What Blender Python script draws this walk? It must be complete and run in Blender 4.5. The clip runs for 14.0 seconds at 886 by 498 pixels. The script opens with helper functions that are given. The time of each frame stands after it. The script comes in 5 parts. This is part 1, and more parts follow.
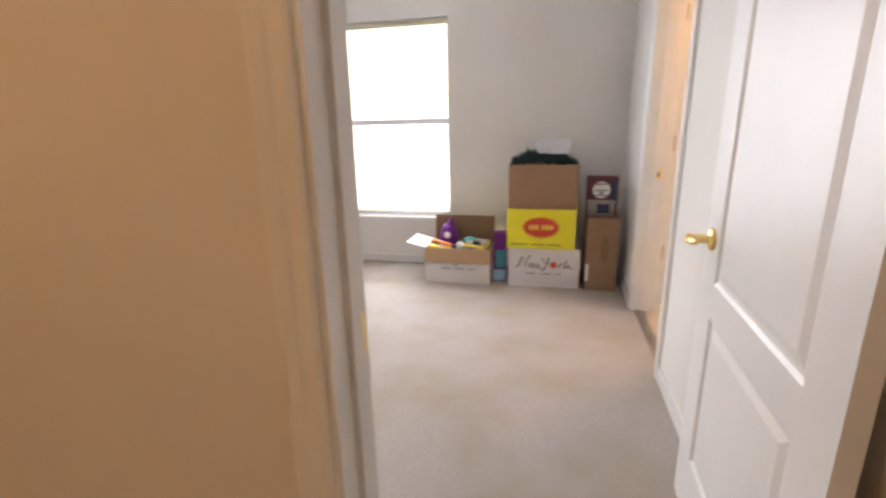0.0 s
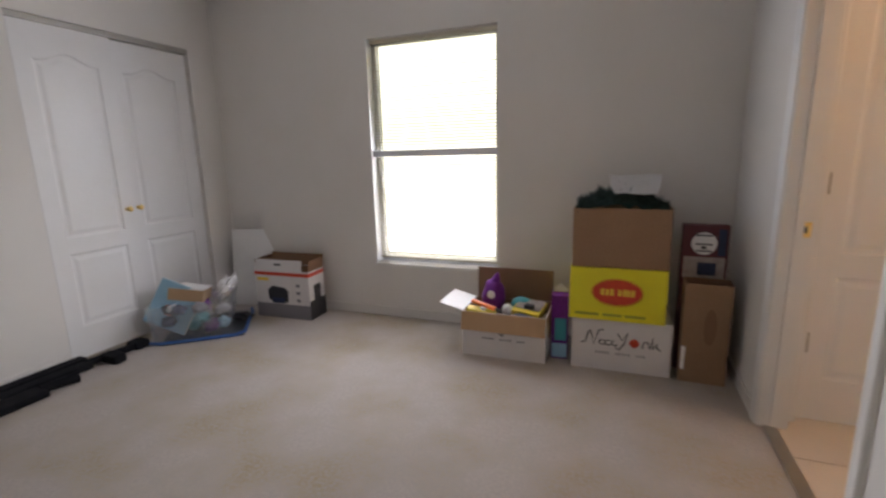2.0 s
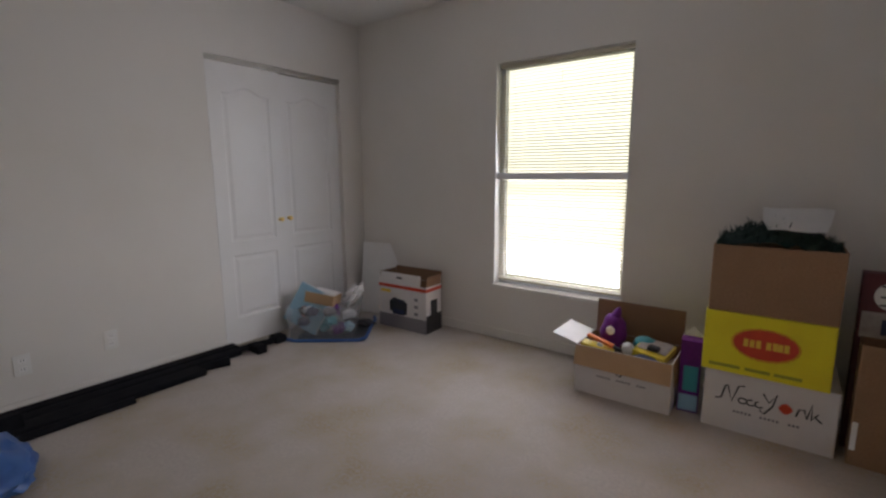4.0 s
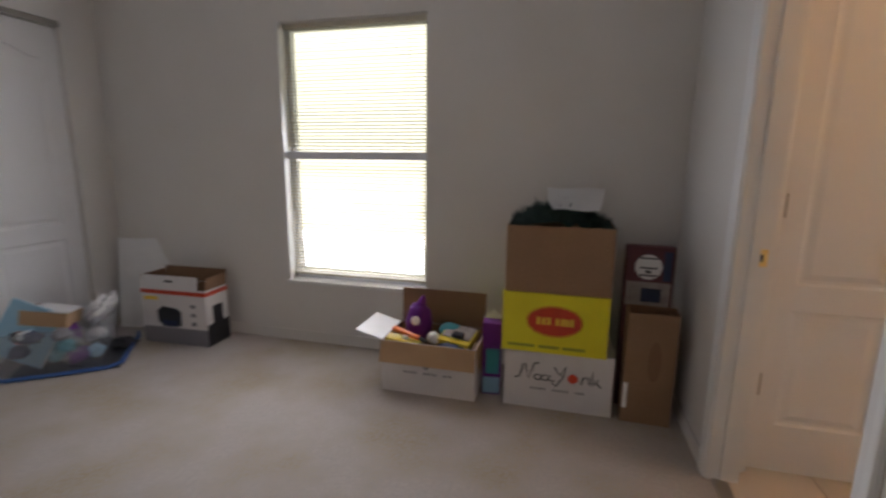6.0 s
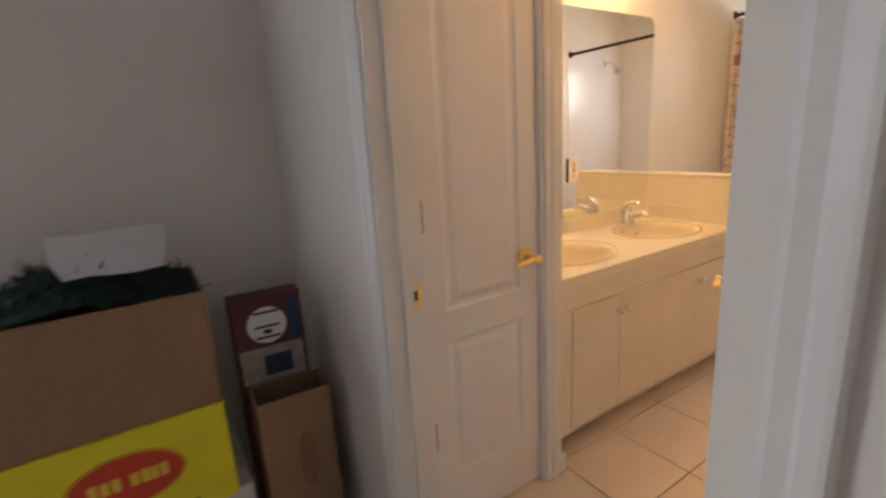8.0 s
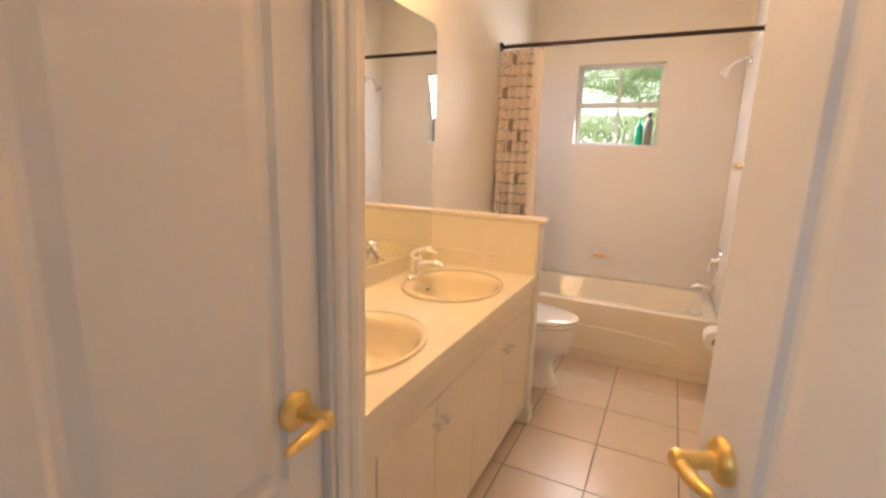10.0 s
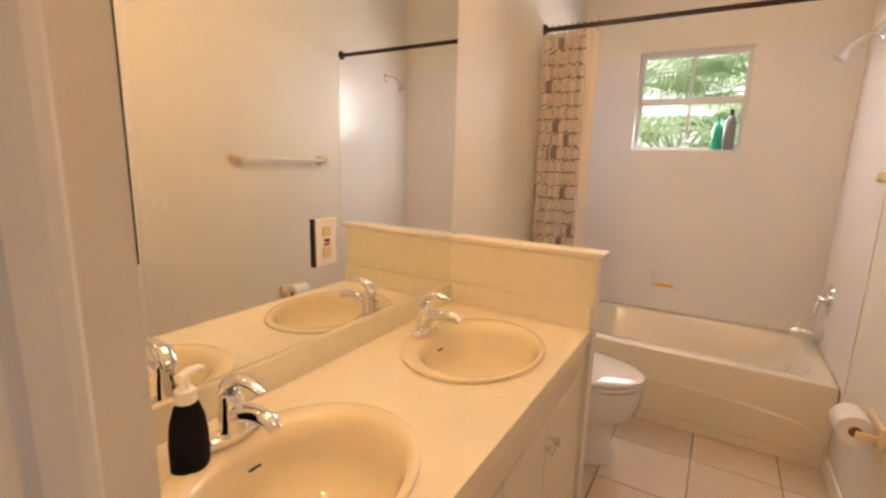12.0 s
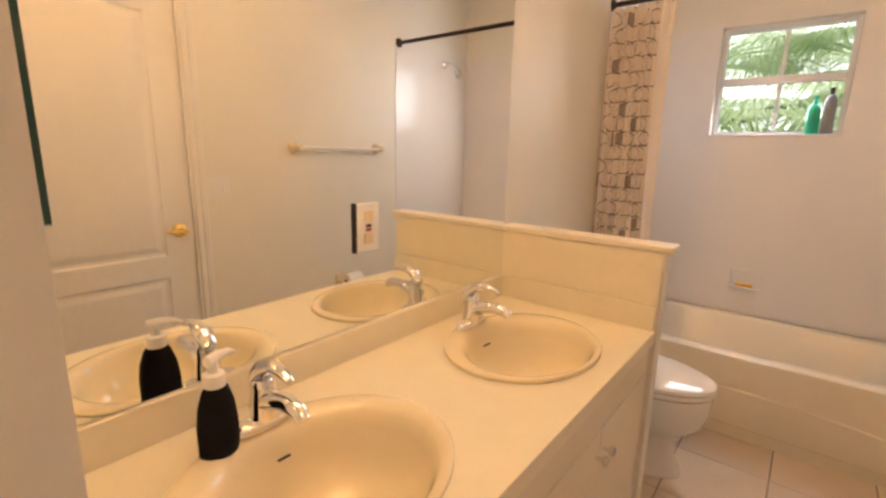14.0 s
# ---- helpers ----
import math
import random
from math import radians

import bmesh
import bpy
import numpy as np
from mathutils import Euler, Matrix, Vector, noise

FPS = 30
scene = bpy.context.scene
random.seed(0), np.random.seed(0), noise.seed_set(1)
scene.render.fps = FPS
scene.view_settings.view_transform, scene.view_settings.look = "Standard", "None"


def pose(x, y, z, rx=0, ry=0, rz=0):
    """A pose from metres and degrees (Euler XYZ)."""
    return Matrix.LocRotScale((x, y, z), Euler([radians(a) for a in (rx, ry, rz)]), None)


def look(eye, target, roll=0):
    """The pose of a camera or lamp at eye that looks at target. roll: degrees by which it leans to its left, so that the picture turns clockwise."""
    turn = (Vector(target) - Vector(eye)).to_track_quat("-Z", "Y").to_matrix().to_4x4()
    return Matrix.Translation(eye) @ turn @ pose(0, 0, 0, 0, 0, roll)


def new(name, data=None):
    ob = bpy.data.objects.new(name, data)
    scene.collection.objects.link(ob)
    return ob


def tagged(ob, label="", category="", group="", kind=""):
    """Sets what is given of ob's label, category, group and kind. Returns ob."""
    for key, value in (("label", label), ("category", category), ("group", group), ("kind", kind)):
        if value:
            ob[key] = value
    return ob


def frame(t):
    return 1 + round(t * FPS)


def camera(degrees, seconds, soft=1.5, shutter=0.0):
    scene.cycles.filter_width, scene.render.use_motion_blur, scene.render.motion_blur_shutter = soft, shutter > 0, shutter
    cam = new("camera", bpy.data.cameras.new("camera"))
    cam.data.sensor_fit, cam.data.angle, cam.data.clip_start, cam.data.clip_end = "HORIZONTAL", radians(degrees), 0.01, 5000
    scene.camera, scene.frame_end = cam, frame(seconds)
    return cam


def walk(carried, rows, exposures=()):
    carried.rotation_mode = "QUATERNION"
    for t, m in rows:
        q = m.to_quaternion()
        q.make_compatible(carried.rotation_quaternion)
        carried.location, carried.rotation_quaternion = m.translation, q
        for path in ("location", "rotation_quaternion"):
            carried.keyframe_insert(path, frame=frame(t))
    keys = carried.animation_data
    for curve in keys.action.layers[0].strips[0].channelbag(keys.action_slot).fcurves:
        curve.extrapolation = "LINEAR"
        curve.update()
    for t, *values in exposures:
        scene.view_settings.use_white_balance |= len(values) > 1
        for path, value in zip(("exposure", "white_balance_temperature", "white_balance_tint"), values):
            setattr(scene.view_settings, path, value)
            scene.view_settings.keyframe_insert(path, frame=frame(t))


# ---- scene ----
cam = camera(87.8, 14.0, soft=2.5, shutter=0.4)
PATH = [
    (0, (1.19, 1.774, 1.229), (0.733, 3.65, 0.708), -1.2),
    (0.5, (1.175, 1.951, 1.239), (0.977, 3.875, 0.73), -1.3),
    (1, (1.159, 2.167, 1.273), (0.951, 4.095, 0.782), -1.3),
    (1.5, (1.153, 2.445, 1.241), (0.703, 4.343, 0.799), -1.5),
    (2, (1.093, 2.597, 1.247), (0.389, 4.425, 0.843), -1.5),
    (2.5, (1.074, 2.66, 1.248), (0.114, 4.377, 0.888), -1.3),
    (2.7, (1.083, 2.657, 1.254), (0.022, 4.317, 0.909), -1.1),
    (5, (1.155, 2.665, 1.275), (-0.045, 4.234, 0.958), -0.2),
    (5.5, (1.146, 2.868, 1.262), (0.224, 4.604, 0.894), 0.1),
    (6, (1.119, 3.013, 1.236), (0.623, 4.913, 0.859), 0.6),
    (6.5, (1.176, 3.268, 1.228), (1.114, 5.226, 0.829), -0.1),
    (7, (1.181, 3.468, 1.23), (1.533, 5.396, 0.833), -2.4),
    (7.5, (1.164, 3.632, 1.261), (1.905, 5.447, 0.864), -3.8),
    (8, (1.266, 3.863, 1.294), (2.318, 5.501, 0.834), -3.4),
    (8.5, (1.435, 4.073, 1.298), (2.749, 5.503, 0.818), -3.5),
    (9, (1.53, 4.251, 1.3), (3.127, 5.356, 0.823), -1.3),
    (9.2, (1.568, 4.303, 1.308), (3.241, 5.291, 0.832), -0.7),
    (11.3, (2.222, 4.66, 1.301), (4.009, 5.474, 0.922), 2.6),
    (11.5, (2.264, 4.67, 1.301), (4.021, 5.551, 0.925), 2.2),
    (12, (2.332, 4.672, 1.318), (4.015, 5.678, 0.938), 1.5),
    (12.5, (2.376, 4.685, 1.318), (4.017, 5.76, 0.938), 0.9),
    (13, (2.392, 4.679, 1.315), (4.007, 5.792, 0.933), 0.6),
    (13.5, (2.393, 4.664, 1.317), (3.986, 5.811, 0.931), 0.5),
    (14, (2.414, 4.682, 1.291), (3.950, 5.902, 0.874), 1.2),
]
EXPOSURES = [(0, 1.35), (0.5, 1.2), (1.0, 0.95), (1.5, 0.5), (2.0, 0.15), (2.7, -0.1), (5.0, -0.45), (6.5, -0.2), (7.5, -0.2), (8.0, 0.0), (8.5, 0.28), (9.0, 0.3), (11.3, 0.0), (14, -0.06)]
walk(cam, [(t, look(eye, target, roll)) for t, eye, target, roll in PATH], EXPOSURES)

# ---- world and lights ----
world = bpy.data.worlds.new("world")
scene.world = world
world.use_nodes = True
wn = world.node_tree
sky = wn.nodes.new("ShaderNodeTexSky")
sky.sky_type, sky.sun_disc = "NISHITA", False
sky.sun_elevation, sky.sun_rotation = radians(52), radians(200)
wn.links.new(sky.outputs["Color"], wn.nodes["Background"].inputs["Color"])
wn.nodes["Background"].inputs["Strength"].default_value = 0.15


def lamp(name, kind, m, energy, colour, **settings):
    data = bpy.data.lights.new(name, kind)
    data.energy, data.color = energy, colour
    for key, value in settings.items():
        if key == "size":
            data.shape, data.size, data.size_y = "RECTANGLE", value[0], value[1]
        elif key == "angle":
            data.angle = value
        elif key == "radius":
            data.shadow_soft_size = value
    ob = new(name, data)
    ob.matrix_world = m
    return ob


lamp("sun", "SUN", look((-6, 0, 12), (0, 4, 0)), 5.0, (1, 0.95, 0.86), angle=radians(0.5))
# daylight standing in the two window openings
lamp("window_daylight", "AREA", look((-0.17, 5.748, 1.25), (-0.17, 3.0, 1.0)), 29, (0.90, 0.92, 1.06), size=(0.86, 1.5))
lamp("bath_window_daylight", "AREA", look((5.515, 4.91, 1.72), (3.5, 4.91, 1.2)), 9, (0.99, 0.93, 0.96), size=(0.5, 0.48))
lamp("hall_lamp", "POINT", pose(0.3, 1.1, 2.35), 7.0, (1.0, 0.55, 0.24), radius=0.12)

# ---- materials ----


def material(name, colour, rough=0.6, metal=0.0, second=None, scale=6.0, grain=0.0, grain_scale=200.0, bump=0.0, bump_scale=120.0, island=0.0, **extra):
    mat = bpy.data.materials.new(name)
    mat.use_nodes = True
    nt = mat.node_tree
    bsdf = nt.nodes["Principled BSDF"]
    bsdf.inputs["Roughness"].default_value, bsdf.inputs["Metallic"].default_value = rough, metal
    for key, value in extra.items():
        bsdf.inputs[key.replace("_", " ")].default_value = value
    coord = nt.nodes.new("ShaderNodeTexCoord")
    rgb = nt.nodes.new("ShaderNodeRGB")
    rgb.outputs[0].default_value = (*colour, 1)
    out = rgb.outputs[0]

    def noise_node(s, detail):
        n = nt.nodes.new("ShaderNodeTexNoise")
        n.inputs["Scale"].default_value, n.inputs["Detail"].default_value = s, detail
        nt.links.new(coord.outputs["Object"], n.inputs["Vector"])
        return n.outputs["Fac"]

    def mixed(a, b, fac, low, high):
        ramp = nt.nodes.new("ShaderNodeMapRange")
        ramp.inputs["From Min"].default_value, ramp.inputs["From Max"].default_value = low, high
        nt.links.new(fac, ramp.inputs["Value"])
        m = nt.nodes.new("ShaderNodeMix")
        m.data_type = "RGBA"
        nt.links.new(ramp.outputs[0], m.inputs["Factor"])
        nt.links.new(a, m.inputs["A"])
        m.inputs["B"].default_value = (*b, 1)
        return m.outputs["Result"]

    if second:
        out = mixed(out, second, noise_node(scale, 6), 0.42, 0.75)
    if grain:
        out = mixed(out, tuple(c * (1 - grain) for c in colour), noise_node(grain_scale, 3), 0.35, 0.7)
    if island:
        info = nt.nodes.new("ShaderNodeObjectInfo")
        out = mixed(out, tuple(c * (1 - island) for c in colour), info.outputs["Random"], 0, 1)
    nt.links.new(out, bsdf.inputs["Base Color"])
    if bump:
        b = nt.nodes.new("ShaderNodeBump")
        b.inputs["Strength"].default_value, b.inputs["Distance"].default_value = bump, 0.004
        nt.links.new(noise_node(bump_scale, 4), b.inputs["Height"])
        nt.links.new(b.outputs["Normal"], bsdf.inputs["Normal"])
    return mat


WALL = material("wall paint", (0.76, 0.73, 0.69), 0.75, second=(0.72, 0.685, 0.635), scale=1.6, bump=0.1, bump_scale=90)
BATHWALL = material("bath wall paint", (0.80, 0.77, 0.70), 0.5, second=(0.76, 0.73, 0.66), scale=2, bump=0.07, bump_scale=90)
CEIL = material("ceiling paint", (0.80, 0.79, 0.76), 0.85, second=(0.76, 0.75, 0.72), scale=2, bump=0.5, bump_scale=60)
TRIM = material("white trim paint", (0.80, 0.79, 0.77), 0.35, second=(0.75, 0.74, 0.71), scale=4, bump=0.05, bump_scale=60)
DOORPAINT = material("white door paint", (0.80, 0.79, 0.78), 0.4, second=(0.76, 0.75, 0.73), scale=3, bump=0.12, bump_scale=40)
SURROUND = material("glossy white tub surround", (0.84, 0.81, 0.79), 0.22, second=(0.81, 0.785, 0.76), scale=2)
CARPET = material("worn beige carpet", (0.50, 0.45, 0.41), 0.95, second=(0.36, 0.275, 0.13), scale=2.4, grain=0.12, grain_scale=60, bump=0.9, bump_scale=260)
TILE = material("cream floor tile", (0.72, 0.61, 0.49), 0.25, second=(0.66, 0.54, 0.42), scale=5, island=0.08)
GROUT = material("grey grout", (0.30, 0.26, 0.22), 0.9, grain=0.3)
BRASS = material("polished brass", (0.90, 0.70, 0.29), 0.36, 1.0, second=(0.72, 0.50, 0.16), scale=30)
CHROME = material("chrome", (0.82, 0.82, 0.83), 0.07, 1.0)
STEEL = material("dull steel hinge", (0.42, 0.40, 0.36), 0.4, 1.0)
CARD = material("brown cardboard", (0.33, 0.20, 0.115), 0.85, second=(0.28, 0.165, 0.09), scale=7, grain=0.15, grain_scale=90, bump=0.1, bump_scale=150)
CARD_IN = material("cardboard inside", (0.26, 0.15, 0.085), 0.9, second=(0.22, 0.12, 0.065), scale=6, grain=0.15)
CARD_TAN = material("tan cardboard flap", (0.50, 0.33, 0.19), 0.85, second=(0.44, 0.28, 0.15), scale=7, grain=0.12)
WHITECARD = material("white printed carton", (0.72, 0.69, 0.68), 0.55, second=(0.66, 0.62, 0.60), scale=6)
YELLOW = material("yellow carton", (0.80, 0.72, 0.02), 0.5, second=(0.74, 0.64, 0.02), scale=6)
RED = material("red print", (0.62, 0.06, 0.02), 0.5, second=(0.55, 0.05, 0.02), scale=20)
YELLOWPRINT = material("yellow print", (0.80, 0.55, 0.06), 0.5)
OLIVE = material("olive print", (0.35, 0.36, 0.03), 0.6)
INK = material("black ink", (0.03, 0.03, 0.035), 0.6)
GREYINK = material("grey ink", (0.22, 0.21, 0.23), 0.6)
CLOTHINK = material("faded black cloth print", (0.13, 0.10, 0.10), 0.9)
GREYPRINT = material("grey cloth print", (0.36, 0.31, 0.30), 0.9)
PAPER = material("white paper", (0.86, 0.85, 0.84), 0.7, second=(0.81, 0.80, 0.79), scale=9)
BLACK = material("black plastic", (0.02, 0.02, 0.024), 0.4, second=(0.03, 0.03, 0.034), scale=12, bump=0.1)
PINE = material("dark green tinsel", (0.006, 0.030, 0.022), 0.8, second=(0.003, 0.014, 0.011), scale=40)
MATTE = material("matte black foam", (0.008, 0.008, 0.010), 0.95, second=(0.014, 0.014, 0.016), scale=14, bump=0.15, Specular_IOR_Level=0.15)
PURPLE = material("purple plush", (0.15, 0.015, 0.22), 0.85, second=(0.10, 0.01, 0.16), scale=30, bump=0.5, bump_scale=180)
ORANGE = material("orange plastic", (0.85, 0.18, 0.02), 0.4)
YELTOY = material("yellow plastic", (0.80, 0.62, 0.05), 0.4)
TEAL = material("teal print", (0.05, 0.30, 0.34), 0.5)
BLUE = material("blue plastic", (0.035, 0.11, 0.33), 0.4, second=(0.02, 0.07, 0.25), scale=9)
LIGHTBLUE = material("pale blue canvas", (0.30, 0.52, 0.68), 0.7, second=(0.36, 0.57, 0.70), scale=12)
PINK = material("pink print", (0.65, 0.22, 0.20), 0.7)
MAROON = material("maroon carton", (0.10, 0.02, 0.03), 0.5, second=(0.14, 0.03, 0.03), scale=8)
TAUPE = material("taupe print", (0.40, 0.35, 0.32), 0.5, second=(0.28, 0.22, 0.20), scale=25)
NAVY = material("navy print", (0.018, 0.03, 0.08), 0.5)
COUNTER = material("cream laminate", (0.81, 0.76, 0.62), 0.3, second=(0.78, 0.73, 0.59), scale=14)
SINK = material("almond porcelain", (0.79, 0.71, 0.53), 0.12, second=(0.77, 0.69, 0.51), scale=3)
CABINET = material("cream cabinet paint", (0.78, 0.72, 0.62), 0.45, second=(0.74, 0.68, 0.57), scale=4)
PORCELAIN = material("white porcelain", (0.82, 0.81, 0.80), 0.08)
TUB = material("ivory tub enamel", (0.80, 0.74, 0.62), 0.15, second=(0.77, 0.71, 0.59), scale=3)
BRONZE = material("dark bronze rod", (0.05, 0.035, 0.03), 0.35, 0.8)
CLOTH = material("white curtain cloth", (0.83, 0.77, 0.73), 0.9, second=(0.79, 0.72, 0.67), scale=9, bump=0.2, bump_scale=300)
VINYL = material("white vinyl frame", (0.80, 0.81, 0.84), 0.4)
SLAT = material("cream blind slat", (0.66, 0.61, 0.50), 0.5, second=(0.62, 0.57, 0.46), scale=9)
GREENBOTTLE = material("green shampoo", (0.02, 0.38, 0.22), 0.2)
GREYBOTTLE = material("grey bottle", (0.20, 0.20, 0.21), 0.3)
IVORY = material("ivory ceramic", (0.80, 0.68, 0.48), 0.2)
SOAP = material("orange soap", (0.80, 0.45, 0.10), 0.5)
LEAF = material("palm leaf", (0.12, 0.17, 0.08), 0.5, second=(0.24, 0.27, 0.16), scale=3)
leaf_nodes = LEAF.node_tree
shine = leaf_nodes.nodes.new("ShaderNodeBsdfTranslucent")
shine.inputs["Color"].default_value = (0.42, 0.46, 0.34, 1)
both = leaf_nodes.nodes.new("ShaderNodeAddShader")
leaf_nodes.links.new(leaf_nodes.nodes["Principled BSDF"].outputs[0], both.inputs[0])
leaf_nodes.links.new(shine.outputs[0], both.inputs[1])
leaf_nodes.links.new(both.outputs[0], leaf_nodes.nodes["Material Output"].inputs["Surface"])
EARTH = material("dry lawn", (0.22, 0.22, 0.13), 0.95, second=(0.27, 0.24, 0.16), scale=0.8, grain=0.3, grain_scale=30)
MIRROR = material("mirror silver", (0.90, 0.92, 0.90), 0.0, 1.0)
GLASSEDGE = material("green glass edge", (0.01, 0.05, 0.045), 0.15)
CLEAR = material("clear plastic bin", (0.72, 0.76, 0.82), 0.22, Alpha=0.16)
GLASS = material("window glass", (1, 1, 1), 0.0, Transmission_Weight=1.0, IOR=1.02)
BULB = bpy.data.materials.new("warm bulb")
BULB.use_nodes = True
BULB.node_tree.nodes["Principled BSDF"].inputs["Emission Color"].default_value = (1.0, 0.57, 0.25, 1)
BULB.node_tree.nodes["Principled BSDF"].inputs["Emission Strength"].default_value = 70.0

# ---- mesh helpers ----


def box(bm, x0, x1, y0, y1, z0, z1, bevel=0.0):
    made = bmesh.ops.create_cube(bm, size=1.0, matrix=Matrix.Translation(((x0 + x1) / 2, (y0 + y1) / 2, (z0 + z1) / 2)) @ Matrix.Diagonal((x1 - x0, y1 - y0, z1 - z0, 1)))
    if bevel:
        edges = list({e for v in made["verts"] for e in v.link_edges})
        bmesh.ops.bevel(bm, geom=edges, offset=bevel, segments=2, profile=0.6, affect="EDGES")
    return bm


def boxed(*args, **kw):
    return box(bmesh.new(), *args, **kw)


def lathe(profile, steps=24, m=None, sx=1.0, sy=1.0):
    """Turn rows of (radius, height) about z."""
    bm = bmesh.new()
    rings = [[bm.verts.new((r * sx * math.cos(2 * math.pi * k / steps), r * sy * math.sin(2 * math.pi * k / steps), z)) for k in range(steps)] for r, z in profile]
    for a, b in zip(rings, rings[1:]):
        for k in range(steps):
            bm.faces.new((a[k], a[(k + 1) % steps], b[(k + 1) % steps], b[k]))
    bm.faces.new(rings[0][::-1])
    bm.faces.new(rings[-1])
    bmesh.ops.recalc_face_normals(bm, faces=bm.faces)
    if m:
        bm.transform(m)
    return bm


def tube(points, radius, steps=10, flat=1.0, bm=None):
    """A round bar along points; radius may be a list."""
    bm = bm or bmesh.new()
    pts = [Vector(p) for p in points]
    radii = radius if isinstance(radius, (list, tuple)) else [radius] * len(pts)
    rings = []
    for i, p in enumerate(pts):
        d = (pts[min(i + 1, len(pts) - 1)] - pts[max(i - 1, 0)]).normalized()
        side = d.cross(Vector((0, 0, 1)))
        side = side.normalized() if side.length > 0.05 else Vector((1, 0, 0))
        up = side.cross(d).normalized()
        rings.append([bm.verts.new(p + radii[i] * (math.cos(2 * math.pi * k / steps) * side + flat * math.sin(2 * math.pi * k / steps) * up)) for k in range(steps)])
    for a, b in zip(rings, rings[1:]):
        for k in range(steps):
            bm.faces.new((a[k], a[(k + 1) % steps], b[(k + 1) % steps], b[k]))
    bm.faces.new(rings[0][::-1])
    bm.faces.new(rings[-1])
    bmesh.ops.recalc_face_normals(bm, faces=bm.faces)
    return bm


def prism(outline, depth, m=None, inset=0.0):
    """A flat shape given by (x, z) points, standing in the xz plane, front at y = 0, thick towards +y."""
    bm = bmesh.new()
    front = [bm.verts.new((x, 0, z)) for x, z in outline]
    back = [bm.verts.new((x, depth, z)) for x, z in outline]
    bm.faces.new(front)
    bm.faces.new(back[::-1])
    for i in range(len(front)):
        j = (i + 1) % len(front)
        bm.faces.new((front[j], front[i], back[i], back[j]))
    bmesh.ops.recalc_face_normals(bm, faces=bm.faces)
    if m:
        bm.transform(m)
    return bm


def ellipse(cx, cz, rx, rz, n=32):
    return [(cx + rx * math.cos(2 * math.pi * k / n), cz + rz * math.sin(2 * math.pi * k / n)) for k in range(n)]


def ribbon(points, width):
    """Outline of a pen stroke in (x, z)."""
    left, right = [], []
    for i, (x, z) in enumerate(points):
        a, b = points[max(i - 1, 0)], points[min(i + 1, len(points) - 1)]
        dx, dz = b[0] - a[0], b[1] - a[1]
        n = math.hypot(dx, dz) or 1
        left.append((x - dz / n * width / 2, z + dx / n * width / 2))
        right.append((x + dz / n * width / 2, z - dx / n * width / 2))
    return left, right


def stroke(bm, points, width, y=0.0):
    left, right = ribbon(points, width)
    lv = [bm.verts.new((x, y, z)) for x, z in left]
    rv = [bm.verts.new((x, y, z)) for x, z in right]
    for i in range(len(lv) - 1):
        bm.faces.new((lv[i], lv[i + 1], rv[i + 1], rv[i]))


def part(name, bm, mat, parent=None, label="", smooth=False, kind=""):
    me = bpy.data.meshes.new(name)
    if smooth:
        for face in bm.faces:
            face.smooth = True
    bm.to_mesh(me)
    bm.free()
    me.materials.append(mat)
    ob = new(name, me)
    ob.parent = parent
    if smooth:
        me.set_sharp_from_angle(angle=radians(50))
    return tagged(ob, label=label, kind=kind)


def shared(name, me, parent, m):
    ob = new(name, me)
    ob.parent = parent
    ob.matrix_local = m
    return ob


def thing(name, label, category, m=None, group="", kind=""):
    ob = new(name)
    ob.empty_display_size = 0.05
    if m:
        ob.matrix_world = m
    return tagged(ob, label, category, group, kind)


def structure(name, bm, mat, label, category):
    return tagged(part(name, bm, mat), label, category, kind="structure")


# ---- plan ----
XL, XR, YN, YF, H = -2.09, 1.73, 2.405, 5.70, 2.58      # bedroom
XE, YM, YS, XC, YC = 5.53, 5.555, 4.13, 2.463, 4.955   # bathroom: far wall, mirror wall, near wall; linen closet corner
WX0, WX1, WZ0, WZ1 = -0.655, 0.315, 0.43, 2.065        # bedroom window
BY0, BY1, BZ0, BZ1 = 4.608, 5.20, 1.408, 1.990         # bathroom window
DY0, DY1, DZ = 4.022, 4.882, 2.06                        # bathroom doorway
EX0, EX1 = 0.890, 1.712                                  # entry doorway

LX0, LX1 = 1.90, 2.36                                  # linen closet door
SX0, SX1 = 2.62, 3.39                                  # second bathroom door

# ---- structure ----
floor = structure("floor", boxed(XL - 0.7, XR + 0.06, 0.4, YF + 0.12, -0.12, 0.0), CARPET, "worn beige carpet with faint stains", "floor")
structure("floor_bathroom", boxed(XR + 0.06, XE + 0.12, YS - 0.12, YF + 0.12, -0.12, -0.006), GROUT, "grey grout bed under cream tiles", "floor")
structure("ceiling", boxed(XL - 0.8, XE + 0.14, 0.3, YF + 0.14, H, H + 0.1), CEIL, "white textured ceiling", "ceiling")

bm = bmesh.new()
box(bm, XL - 0.12, WX0, YF, YF + 0.14, 0, H)
box(bm, WX1, XR + 0.11, YF, YF + 0.14, 0, H)
box(bm, WX0, WX1, YF, YF + 0.14, 0, WZ0)
box(bm, WX0, WX1, YF, YF + 0.14, WZ1, H)
structure("wall_north", bm, WALL, "off-white painted wall with orange-peel texture", "wall")

